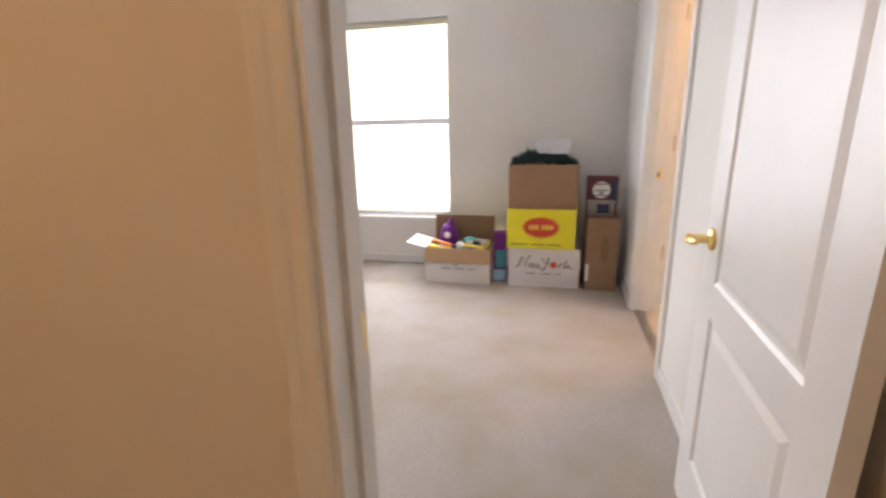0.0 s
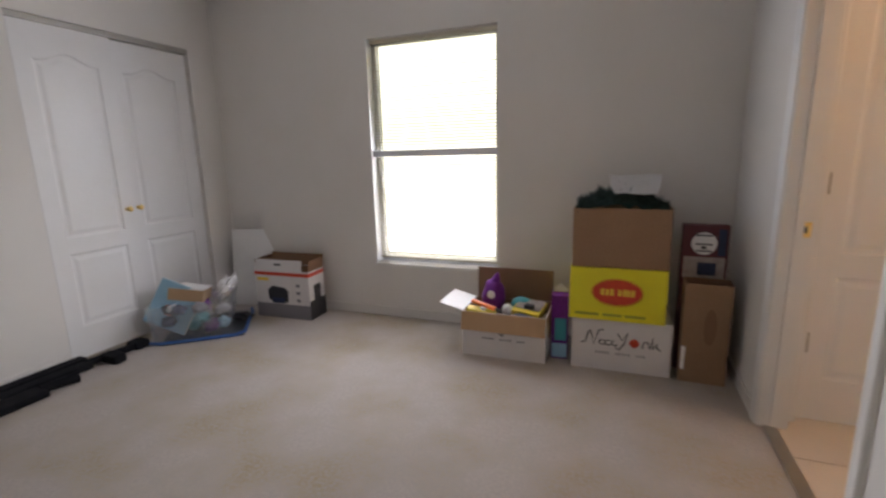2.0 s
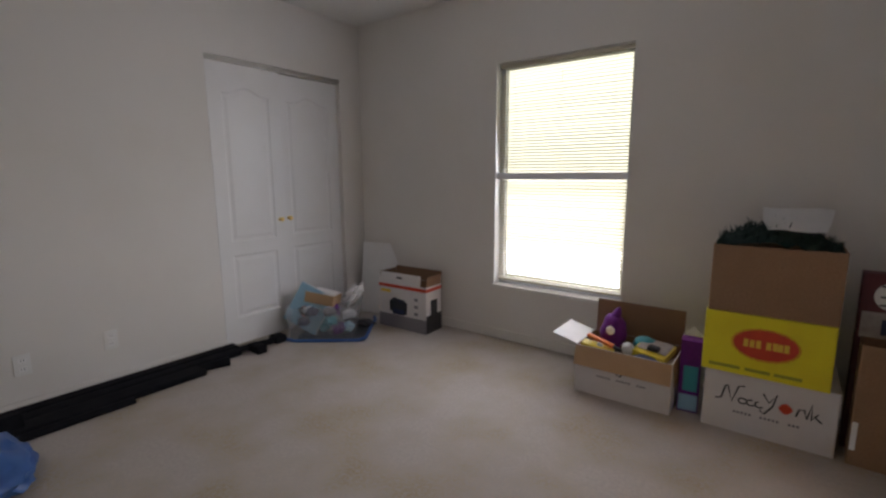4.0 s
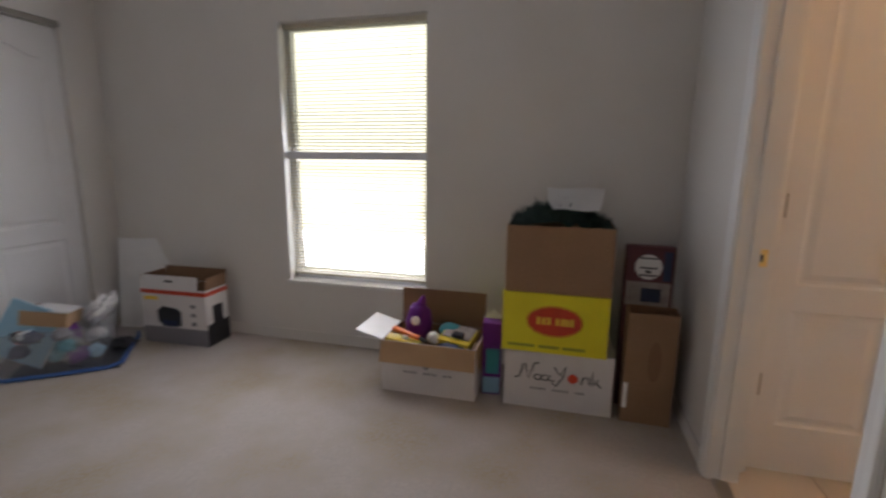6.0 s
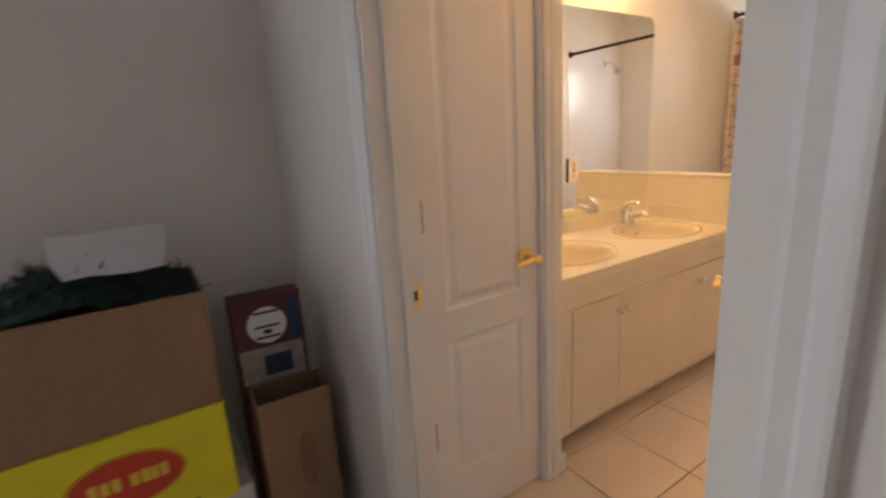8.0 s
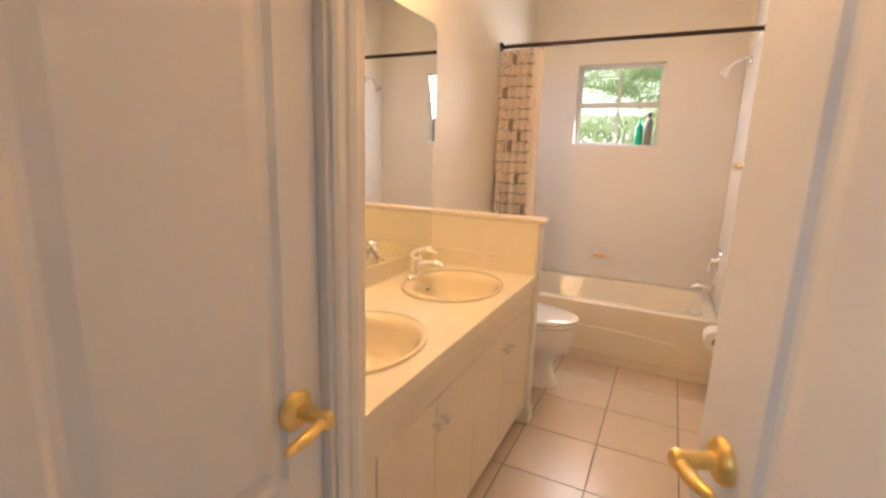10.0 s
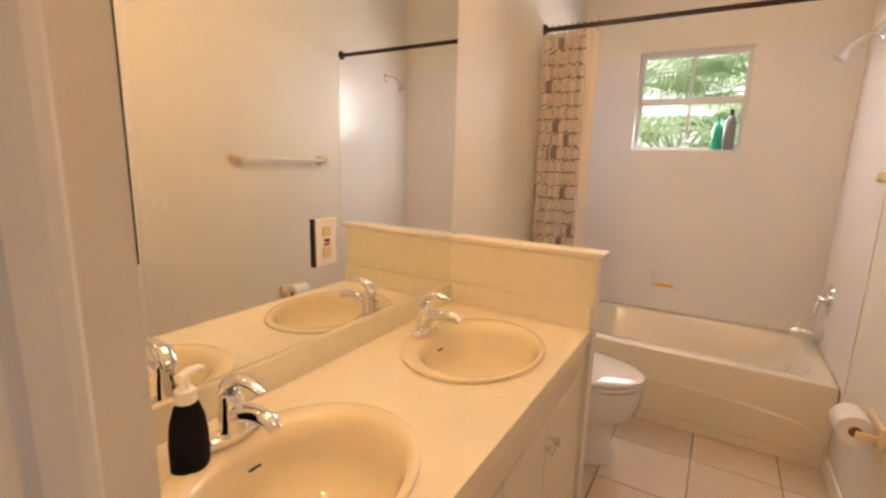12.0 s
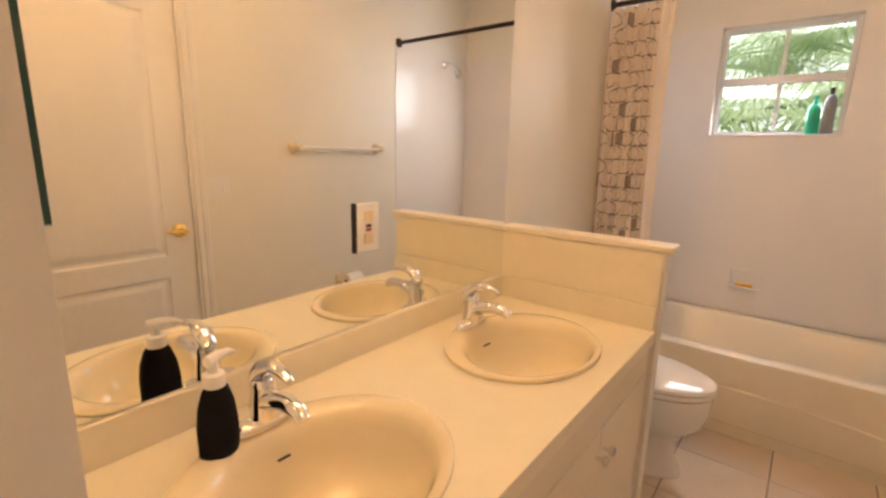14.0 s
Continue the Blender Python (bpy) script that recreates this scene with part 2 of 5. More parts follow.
CY0, CY1, CZ = 4.29, 5.46, 2.09
bm = bmesh.new()
box(bm, XL - 0.12, XL, YN - 0.12, CY0, 0, H)
box(bm, XL - 0.12, XL, CY1, YF, 0, H)
box(bm, XL - 0.12, XL, CY0, CY1, CZ, H)
box(bm, XL - 0.72, XL - 0.68, YN, YF, 0, H)
box(bm, XL - 0.68, XL - 0.12, CY0 - 0.3, CY0 - 0.26, 0, H)
structure("wall_west", bm, WALL, "off-white painted wall with closet opening", "wall")

bm = bmesh.new()
box(bm, XR, XR + 0.11, YN - 0.12, DY0, 0, H)
box(bm, XR, XR + 0.11, DY1, YF, 0, H)
box(bm, XR, XR + 0.11, DY0, DY1, DZ, H)
structure("wall_east", bm, WALL, "off-white painted wall with bathroom doorway", "wall")

bm = bmesh.new()
box(bm, XL - 0.12, EX0, YN - 0.12, YN, 0, H)
box(bm, EX1, XR, YN - 0.12, YN, 0, H)
box(bm, EX0, EX1, YN - 0.12, YN, DZ, H)
structure("wall_south", bm, WALL, "off-white painted wall with entry doorway", "wall")

bm = bmesh.new()
box(bm, -1.6, 2.0, 0.4, 0.5, 0, H)
box(bm, -1.7, -1.6, 0.4, YN - 0.12, 0, H)
box(bm, 1.95, 2.05, 0.4, YN - 0.12, 0, H)
structure("wall_hall", bm, WALL, "plain painted hall walls", "wall")

structure("wall_bathroom_north", boxed(XC, XE + 0.12, YM, YM + 0.12, 0, H), BATHWALL, "cream painted wall behind the vanity", "wall")
bm = bmesh.new()
box(bm, XR + 0.11, SX0, YS - 0.12, YS, 0, H)
box(bm, SX1, XE + 0.12, YS - 0.12, YS, 0, H)
box(bm, SX0, SX1, YS - 0.12, YS, DZ, H)
structure("wall_bathroom_south", bm, BATHWALL, "cream painted wall with a second door", "wall")
bm = bmesh.new()
box(bm, XE, XE + 0.12, YS, BY0, 0, H)
box(bm, XE, XE + 0.12, BY1, YM, 0, H)
box(bm, XE, XE + 0.12, BY0, BY1, 0, BZ0)
box(bm, XE, XE + 0.12, BY0, BY1, BZ1, H)
structure("wall_bathroom_east", bm, BATHWALL, "cream painted wall with a small window opening", "wall")

bm = bmesh.new()
box(bm, XR + 0.11, LX0 - 0.018, YC, YC + 0.10, 0, H)
box(bm, LX1 + 0.018, XC, YC, YC + 0.10, 0, H)
box(bm, LX0 - 0.018, LX1 + 0.018, YC, YC + 0.10, DZ, H)
box(bm, XC - 0.09, XC, YC + 0.10, YM, 0, H)
structure("wall_linen_closet", bm, BATHWALL, "cream painted wall around the linen closet", "wall")

PX0, PX1, PY0, PZ = 3.866, 3.928, 4.992, 1.010
structure("wall_pony", boxed(PX0, PX1, PY0, YM, 0, PZ), BATHWALL, "low cream wall between vanity and toilet", "wall")
structure("trim_pony_cap", boxed(PX0 - 0.012, PX1 + 0.012, PY0 - 0.02, YM, PZ, PZ + 0.02, bevel=0.005), CABINET, "painted wooden cap on the low wall", "trim")


def casing_profile(width):
    return [(0, 0), (0.0, 0.009), (0.008, 0.013), (width * 0.45, 0.011), (width * 0.55, 0.015), (width * 0.82, 0.017), (width - 0.004, 0.016), (width, 0.010), (width, 0)]


def casing_leg(bm, m, height, width=0.06):
    """A moulded board standing along z; x is its width away from the opening, y = -thickness towards the room."""
    rings = [[bm.verts.new(m @ Vector((x, -y, z))) for x, y in casing_profile(width)] for z in (0, height)]
    n = len(rings[0])
    for k in range(n):
        bm.faces.new((rings[0][k], rings[0][(k + 1) % n], rings[1][(k + 1) % n], rings[1][k]))
    bm.faces.new(rings[0][::-1])
    bm.faces.new(rings[1])


def door_trim(name, m, width, height, depth, label):
    """Lined and cased opening: x across, y into the wall, z up; origin at one jamb's foot on the wall's face."""
    ob = thing(name, label, "door frame", m, kind="structure")
    lining = bmesh.new()
    box(lining, 0, 0.018, -0.002, depth + 0.002, 0, height)
    box(lining, width - 0.018, width, -0.002, depth + 0.002, 0, height)
    box(lining, 0.018, width - 0.018, -0.002, depth + 0.002, height - 0.018, height)
    part("jamb", lining, TRIM, ob)
    stop = bmesh.new()
    box(stop, 0.018, 0.028, depth * 0.42, depth * 0.42 + 0.03, 0, height - 0.018)
    box(stop, width - 0.028, width - 0.018, depth * 0.42, depth * 0.42 + 0.03, 0, height - 0.018)
    part("stop", stop, TRIM, ob)
    for side, face in ((1, pose(0, 0, 0)), (-1, pose(width, depth, 0, 0, 0, 180))):
        for k in (0, 1):
            leg = bmesh.new()
            base = face @ (Matrix.Translation((0.008, 0, 0)) @ Matrix.Diagonal((-1, 1, 1, 1)) if k == 0 else Matrix.Translation((width - 0.008, 0, 0)))
            casing_leg(leg, base, height + 0.05)
            bmesh.ops.recalc_face_normals(leg, faces=leg.faces)
            part("casing", leg, TRIM, ob)
        head = bmesh.new()
        turn = face @ Matrix.Translation((-0.052, 0, height - 0.008)) @ Matrix(((0, 0, 1, 0), (0, 1, 0, 0), (1, 0, 0, 0), (0, 0, 0, 1)))
        casing_leg(head, turn, width + 0.104)
        bmesh.ops.recalc_face_normals(head, faces=head.faces)
        part("casing", head, TRIM, ob)
    return ob


bath_frame = door_trim("door_1_frame", pose(XR, DY0, 0) @ pose(0, 0, 0, 0, 0, 90) @ Matrix.Diagonal((1, -1, 1, 1)), DY1 - DY0, DZ, 0.11, "white moulded door frame of the bathroom")
entry_frame = door_trim("door_2_frame", pose(EX0, YN - 0.12, 0), EX1 - EX0, DZ, 0.12, "white moulded door frame of the bedroom")
linen_frame = door_trim("door_3_frame", pose(LX0 - 0.018, YC, 0), LX1 - LX0 + 0.036, DZ, 0.10, "white moulded door frame of the linen closet")

south_frame = door_trim("door_5_frame", pose(SX1, YS, 0, 0, 0, 180), SX1 - SX0, DZ, 0.12, "white moulded door frame of the second bathroom door")


def strike(parent, m):
    bm = boxed(-0.021, 0.021, -0.0015, 0.0015, -0.032, 0.032, bevel=0.001)
    ob = part("strike_plate", bm, BRASS, parent, "brass strike plate")
    ob.matrix_local = m
    hole = part("latch_hole", boxed(-0.007, 0.007, -0.0022, 0.0022, -0.013, 0.013), INK, ob, "dark latch hole")
    return ob


def door(name, label, w, h, m, lever_side=1, knob=True, hinges=(), arch=0.05, tall=1.0):
    """Moulded two-panel door: hinge edge at x = 0, thick in y, both faces panelled."""
    ob = thing(name, label, "door", m, kind="structure")
    t, bm = 0.0175, bmesh.new()
    stile = 0.12 * min(1, w / 0.7)
    panels = []
    for z0, z1, bow in ((0.20 * tall, 0.675, 0.0), (0.775, h - 0.15, arch)):
        top = [(w - stile + (2 * stile - w) * k / 14, z1 - bow + bow * (0.5 - 0.5 * math.cos(2 * math.pi * min(max((k / 14 - 0.08) / 0.84, 0), 1)))) for k in range(15)]
        panels.append([(stile, z0), (w - stile, z0)] + top)
    for s in (-1, 1):
        loops = [[(0, 0), (w, 0), (w, h), (0, h)]] + panels
        edges = []
        inner = []
        for li, loop in enumerate(loops):
            vs = [bm.verts.new((x, s * t, z)) for x, z in loop]
            edges += [bm.edges.new((vs[i], vs[(i + 1) % len(vs)])) for i in range(len(vs))]
            if li:
                inner.append((loop, vs))
        bmesh.ops.triangle_fill(bm, edges=edges, use_beauty=True)
        for loop, vs in inner:
            cx, cz = w / 2, (min(p[1] for p in loop) + max(p[1] for p in loop)) / 2
            hx, hz = w / 2 - stile, max(p[1] for p in loop) - cz
            prev = vs
            for inset, depth in ((0.010, 0.007), (0.022, 0.008), (0.045, 0.002)):
                ring = [bm.verts.new((cx + (x - cx) * (hx - inset) / hx, s * (t - depth), cz + (z - cz) * (hz - inset) / hz)) for x, z in loop]
                for i in range(len(ring)):
                    j = (i + 1) % len(ring)
                    bm.faces.new((prev[i], prev[j], ring[j], ring[i]))
                prev = ring
            bm.faces.new(prev)
    rim = [(0, 0), (w, 0), (w, h), (0, h)]
    for i in range(4):
        (x0, z0), (x1, z1) = rim[i], rim[(i + 1) % 4]
        bm.faces.new([bm.verts.new(p) for p in ((x0, -t, z0), (x1, -t, z1), (x1, t, z1), (x0, t, z0))])
    bmesh.ops.remove_doubles(bm, verts=bm.verts, dist=0.0002)
    bmesh.ops.recalc_face_normals(bm, faces=bm.faces)
    part("door_leaf", bm, DOORPAINT, ob)
    if knob:
        for s in (-1, 1):
            face = pose(w - 0.06, s * t, 0.89, -90 * s, 0, 0)
            handle = part("door_handle", lathe([(0.033, 0), (0.033, 0.004), (0.026, 0.010), (0.013, 0.014), (0.012, 0.05), (0.016, 0.062), (0.012, 0.07)], 20, Matrix.Identity(4)), BRASS, ob, "polished brass lever handle", smooth=True)
            handle.matrix_local = face
            d = -1
            lev = tube([(0.006, 0, 0.058), (d * 0.03, 0, 0.064), (d * 0.052, -0.003, 0.064), (d * 0.072, -0.007, 0.062), (d * 0.082, -0.009, 0.060)], [0.010, 0.010, 0.0095, 0.0085, 0.005], 10)
            part("lever", lev, BRASS, handle, smooth=True)
        part("latch", boxed(w - 0.001, w + 0.003, -0.011, 0.011, 0.86, 0.92), STEEL, ob, "dull steel latch plate")
    for z in hinges:
        hin = part("hinge", lathe([(0.0065, -0.045), (0.0065, 0.045)], 10), STEEL, ob, "dull steel hinge")
        hin.matrix_local = pose(0.006, -t - 0.003, z)
    return ob


door("door_2", "open white two-panel bedroom door with brass lever", 0.77, 2.03, pose(1.628, YN + 0.06, 0.012, 0, 0, 88.2), hinges=(0.3, 1.05, 1.8))
door("door_1", "open white two-panel bathroom door with brass lever", 0.772, 2.03, pose(XR + 0.118, DY0 + 0.03, 0.012, 0, 0, 25.2), hinges=())
door("door_3", "closed narrow white two-panel linen closet door", LX1 - LX0 - 0.004, 2.03, pose(LX0 + 0.002, YC + 0.034, 0.012), hinges=(0.37, 1.075, 1.82))
door("door_5", "closed white two-panel second bathroom door", SX1 - SX0 - 0.04, 2.03, pose(SX0 + 0.02, YS - 0.028, 0.012), hinges=())
strike(bath_frame, pose(DY1 - DY0 - 0.0195, 0.083, 0.905, 0, 0, 90))
strike(entry_frame, pose(0.0205, 0.085, 0.92, 0, 0, 90))

# ---- bedroom: window, blind, closet doors, baseboards, outlets ----
win = thing("window_1", "white vinyl sash window with bright daylight behind", "window", kind="structure")
yw = YF + 0.082
bm = bmesh.new()
for x0, x1, z0, z1 in ((WX0, WX0 + 0.035, WZ0, WZ1), (WX1 - 0.035, WX1, WZ0, WZ1), (WX0 + 0.035, WX1 - 0.035, WZ0, WZ0 + 0.035), (WX0 + 0.035, WX1 - 0.035, WZ1 - 0.035, WZ1)):
    box(bm, x0, x1, yw, yw + 0.05, z0, z1, bevel=0.003)
part("window_frame", bm, VINYL, win)
part("meeting_rail", boxed(WX0 + 0.006, WX1 - 0.006, YF + 0.012, YF + 0.040, 1.235, 1.285, bevel=0.004), VINYL, win)
for z0, z1, y in ((WZ0 + 0.035, 1.24, yw + 0.01), (1.28, WZ1 - 0.035, yw + 0.028)):
    pane = part("pane", boxed(WX0 + 0.035, WX1 - 0.035, y, y + 0.004, z0, z1), GLASS, win)
    pane.visible_shadow = False
part("window_sill", boxed(WX0 - 0.012, WX1 + 0.012, YF - 0.022, yw, WZ0 - 0.022, WZ0 + 0.002, bevel=0.004), TRIM, win)
lin = bmesh.new()
box(lin, WX0 - 0.004, WX0 + 0.004, YF - 0.003, yw, WZ0 + 0.002, WZ1)
box(lin, WX1 - 0.004, WX1 + 0.004, YF - 0.003, yw, WZ0 + 0.002, WZ1)
part("reveal", lin, TRIM, win)

blind = thing("window_blind", "white horizontal slat blind with open slats", "blind", pose((WX0 + WX1) / 2, YF + 0.064, 0))
half = (WX1 - WX0) / 2 - 0.006
part("head_rail", boxed(-half, half, -0.014, 0.014, WZ1 - 0.03, WZ1 - 0.002, bevel=0.002), SLAT, blind)
part("bottom_rail", boxed(-half, half, -0.012, 0.012, WZ0 + 0.03, WZ0 + 0.045, bevel=0.003), SLAT, blind)
bm = bmesh.new()
prof = [(-0.0125, -0.0022), (-0.005, 0.0008), (0.005, 0.0018), (0.0125, 0.0012)]
ends = [[bm.verts.new((x, y, z)) for y, z in prof] for x in (-half, half)]
low = [[bm.verts.new((x, y, z - 0.0006)) for y, z in prof] for x in (-half, half)]
for k in range(3):
    bm.faces.new((ends[0][k], ends[1][k], ends[1][k + 1], ends[0][k + 1]))
    bm.faces.new((low[0][k + 1], low[1][k + 1], low[1][k], low[0][k]))
bm.faces.new((ends[0][0], low[0][0], low[1][0], ends[1][0]))
bm.faces.new((ends[0][3], ends[1][3], low[1][3], low[0][3]))
slat = part("slat", bm, SLAT, blind)
slat.matrix_local = pose(0, 0, WZ0 + 0.06, 9)
z = WZ0 + 0.06 + 0.0213
while z < WZ1 - 0.035:
    shared("slat", slat.data, blind, pose(0, 0, z, 9 + random.uniform(-3, 3), random.uniform(-0.15, 0.15), 0))
    z += 0.0213
for x in (-half + 0.12, 0, half - 0.12):
    part("cord", tube([(x, -0.014, WZ0 + 0.04), (x, -0.014, WZ1 - 0.02)], 0.0009, 5), SLAT, blind)

closet = thing("door_4", "closed white sliding closet doors with brass knobs", "closet door", kind="structure")
mid = 4.845
part("track", boxed(XL - 0.09, XL - 0.004, CY0, CY1, CZ - 0.035, CZ - 0.001, bevel=0.003), STEEL, closet, "grey metal closet track")


def closet_leaf(y0, y1, x):
    leaf = door("door_4_leaf", "closed white panelled closet leaf", y1 - y0, 2.035, pose(x, y0, 0.015, 0, 0, 90), knob=False)
    return leaf


for y0, y1, x, ky in ((CY0 + 0.003, mid + 0.012, XL - 0.020, mid - 0.048), (mid - 0.012, CY1 - 0.003, XL - 0.062, mid + 0.060)):
    leaf = closet_leaf(y0, y1, x)
    for child in list(leaf.children):
        child.parent = closet
        child.matrix_local = leaf.matrix_basis
        child.name = "closet_leaf"
    bpy.data.objects.remove(leaf)
    knob = part("knob", lathe([(0.014, 0), (0.007, 0.006), (0.007, 0.016), (0.017, 0.026), (0.019, 0.034), (0.012, 0.042)], 16), BRASS, closet, "round brass knob", smooth=True)
    knob.matrix_local = pose(x + 0.0175, ky, 0.93, 0, 90, 0)


def baseboard(runs, mat, label):
    bm = bmesh.new()
    for x0, x1, y0, y1 in runs:
        box(bm, x0, x1, y0, y1, 0, 0.075, bevel=0.004)
    structure("baseboard", bm, mat, label, "baseboard")


baseboard(((XL + 0.012, XR - 0.012, YF - 0.012, YF), (XL, XL + 0.012, YN, CY0), (XL, XL + 0.012, CY1, YF), (XR - 0.012, XR, DY1 + 0.055, YF - 0.012), (XR - 0.012, XR, YN + 0.9, DY0 - 0.055)), WALL, "low painted baseboard")
baseboard(((LX1 + 0.06, XC, YC - 0.012, YC), (XC, XC + 0.012, YC - 0.012, YC + 0.03), (2.66, 4.79, YS, YS + 0.012), (PX0 - 0.002, PX1 + 0.01, PY0 - 0.012, PY0)), TRIM, "white painted bathroom baseboard")
structure("trim_threshold", boxed(XR + 0.02, XR + 0.075, DY0 + 0.02, DY1 - 0.02, -0.004, 0.008, bevel=0.003), STEEL, "metal threshold strip between carpet and tile", "threshold")


def outlet(y, z):
    ob = thing("wall_outlet", "white duplex outlet plate on the wall", "outlet", pose(XL, y, z), group="bedroom outlets")
    part("plate", boxed(0, 0.006, -0.036, 0.036, -0.058, 0.058, bevel=0.002), TRIM, ob)
    for dz in (-0.024, 0.024):
        part("socket", boxed(0.004, 0.0075, -0.017, 0.017, dz - 0.014, dz + 0.014, bevel=0.001), PAPER, ob)
        for dy in (-0.006, 0.006):
            part("slot", boxed(0.007, 0.0082, dy - 0.0015, dy + 0.0015, dz - 0.002, dz + 0.007), INK, ob)


outlet(3.17, 0.27)
outlet(3.58, 0.29)

# ---- bedroom: cartons ----


def carton(name, label, w, d, h, m, mat, top="closed", inner=CARD_IN, category="box", wall=0.005):
    """Carton with real board walls; origin at the middle of its front foot, depth to +y."""
    ob = thing(name, label, category, m)
    body = bmesh.new()
    r = wall + 0.001

    def ring(k, z):
        pts = []
        for cx, cy, a0 in ((w / 2 - r, d - r, 0), (-w / 2 + r, d - r, 90), (-w / 2 + r, r, 180), (w / 2 - r, r, 270)):
            for i in range(3):
                a = radians(a0 + 45 * i)
                pts.append(body.verts.new((cx + (r - k) * math.cos(a), cy + (r - k) * math.sin(a), z)))
        return pts

    rings = [ring(0, 0), ring(0, h), ring(wall, h), ring(wall, wall)]
    for lower, upper in zip(rings, rings[1:]):
        for i in range(12):
            body.faces.new((lower[i], lower[(i + 1) % 12], upper[(i + 1) % 12], upper[i]))
    body.faces.new(rings[0][::-1])
    body.faces.new(rings[-1])
    bmesh.ops.recalc_face_normals(body, faces=body.faces)
    part("body", body, mat, ob)
    if top == "closed":
        part("lid_flap", boxed(-w / 2, w / 2, 0, d / 2 - 0.001, h, h + wall, bevel=0.001), mat, ob)
        part("lid_flap", boxed(-w / 2, w / 2, d / 2 + 0.001, d, h, h + wall, bevel=0.001), mat, ob)
    else:
        e = wall + 0.0018
        for y0, y1 in ((wall + 0.0004, e), (d - e, d - wall - 0.0004)):
            part("lining", boxed(-w / 2 + wall + 0.002, w / 2 - wall - 0.002, y0, y1, wall, h - 0.001), inner, ob, "bare brown board inside")
        for x0, x1 in ((-w / 2 + wall + 0.0004, -w / 2 + e), (w / 2 - e, w / 2 - wall - 0.0004)):
            part("lining", boxed(x0, x1, e, d - e, wall, h - 0.001), inner, ob, "bare brown board inside")
    return ob


def curl(cx, cz, r, a0, a1, n=14, sx=1.0):
    return [(cx + sx * r * math.cos(radians(a0 + (a1 - a0) * k / n)), cz + r * math.sin(radians(a0 + (a1 - a0) * k / n))) for k in range(n + 1)]


def apple_print(ob, w, z, s=1.0):
    """Flowing script drawn as plain pen strokes, a red apple and a bar of small print."""
    bm = bmesh.new()
    x = -0.19 * s
    stroke(bm, [(x - 0.02, z - 0.03), (x + 0.005, z - 0.02), (x + 0.02, z + 0.045), (x + 0.03, z + 0.05), (x + 0.05, z - 0.03), (x + 0.075, z + 0.055), (x + 0.10, z + 0.06)], 0.0085, -0.0012)
    for k in range(3):
        stroke(bm, curl(x + 0.095 + 0.034 * k, z - 0.016, 0.014, 20 + 40 * k, 330, sx=1.2), 0.0075, -0.0012)
    stroke(bm, [(x + 0.175, z + 0.045), (x + 0.20, z + 0.005), (x + 0.23, z + 0.055), (x + 0.215, z - 0.01), (x + 0.185, z - 0.055), (x + 0.165, z - 0.04)], 0.0085, -0.0012)
    stroke(bm, [(x + 0.305, z - 0.03), (x + 0.315, z + 0.008), (x + 0.335, z + 0.01), (x + 0.345, z - 0.03), (x + 0.36, z + 0.045), (x + 0.362, z - 0.03), (x + 0.385, z + 0.005), (x + 0.37, z - 0.008), (x + 0.40, z - 0.034)], 0.0085, -0.0012)
    part("script_print", bm, INK, ob, "black flowing script", kind="stuff")
    part("apple_print", prism([(x + 0.265 + 0.024 * (1 + 0.12 * math.cos(2 * a)) * math.cos(a), z - 0.006 + 0.024 * (0.95 - 0.14 * math.cos(2 * a)) * math.sin(a)) for a in [2 * math.pi * k / 24 for k in range(24)]], 0.001, pose(0, -0.0013, 0)), RED, ob, "red apple print")
    bars = bmesh.new()
    xx = x + 0.06
    for n in (5, 5, 3):
        for k in range(n):
            box(bars, xx, xx + 0.010, -0.0012, 0, z - 0.085, z - 0.073)
            xx += 0.016
        xx += 0.03
    part("small_print", bars, GREYINK, ob, kind="stuff")


white = carton("apple_carton", "white apple carton at the foot of the stack", 0.53, 0.36, 0.303, pose(1.137, 5.228, 0), WHITECARD)
apple_print(white, 0.53, 0.185)

yellow = carton("produce_carton", "yellow produce carton with a red oval, stacked on a white carton", 0.505, 0.37, 0.295, pose(1.108, 5.205, 0.309), YELLOW)
part("oval_print", prism(ellipse(0.0, 0.165, 0.128, 0.073), 0.001, pose(0, -0.0012, 0)), RED, yellow, "red oval print")
ring = bmesh.new()
stroke(ring, ellipse(0.0, 0.165, 0.133, 0.078) + [(0.133, 0.165)], 0.003, -0.0012)
part("oval_outline", ring, RED, yellow)
for k, x in enumerate((-0.085, -0.06, -0.035, 0.005, 0.03, 0.05, 0.073)):
    part("oval_letter", boxed(x, x + 0.019, -0.0026, -0.001, 0.147, 0.185 - 0.002 * (k % 2), bevel=0.0006), YELLOWPRINT, yellow, "yellow lettering bar")
bars = bmesh.new()
for x0, x1 in ((-0.22, -0.09), (-0.07, 0.03), (0.045, 0.15)):
    box(bars, x0, x1, -0.0012, 0, 0.025, 0.040)
part("small_print", bars, OLIVE, yellow, kind="stuff")

brown = carton("open_carton", "brown open-topped carton with dark green tinsel, on top of the stack", 0.50, 0.36, 0.325, pose(1.112, 5.215, 0.611), CARD, top="open")

tinsel = thing("tinsel_garland", "dark green artificial pine garland heaped in the open carton", "garland", pose(1.112, 5.40, 0.90))
bm = bmesh.new()
rng = random.Random(5)


def garland_height(x, y):
    return 0.03 + 0.115 * max(0, 1 - ((x + 0.02) / 0.25) ** 2) * max(0.2, 1 - (y / 0.2) ** 2)


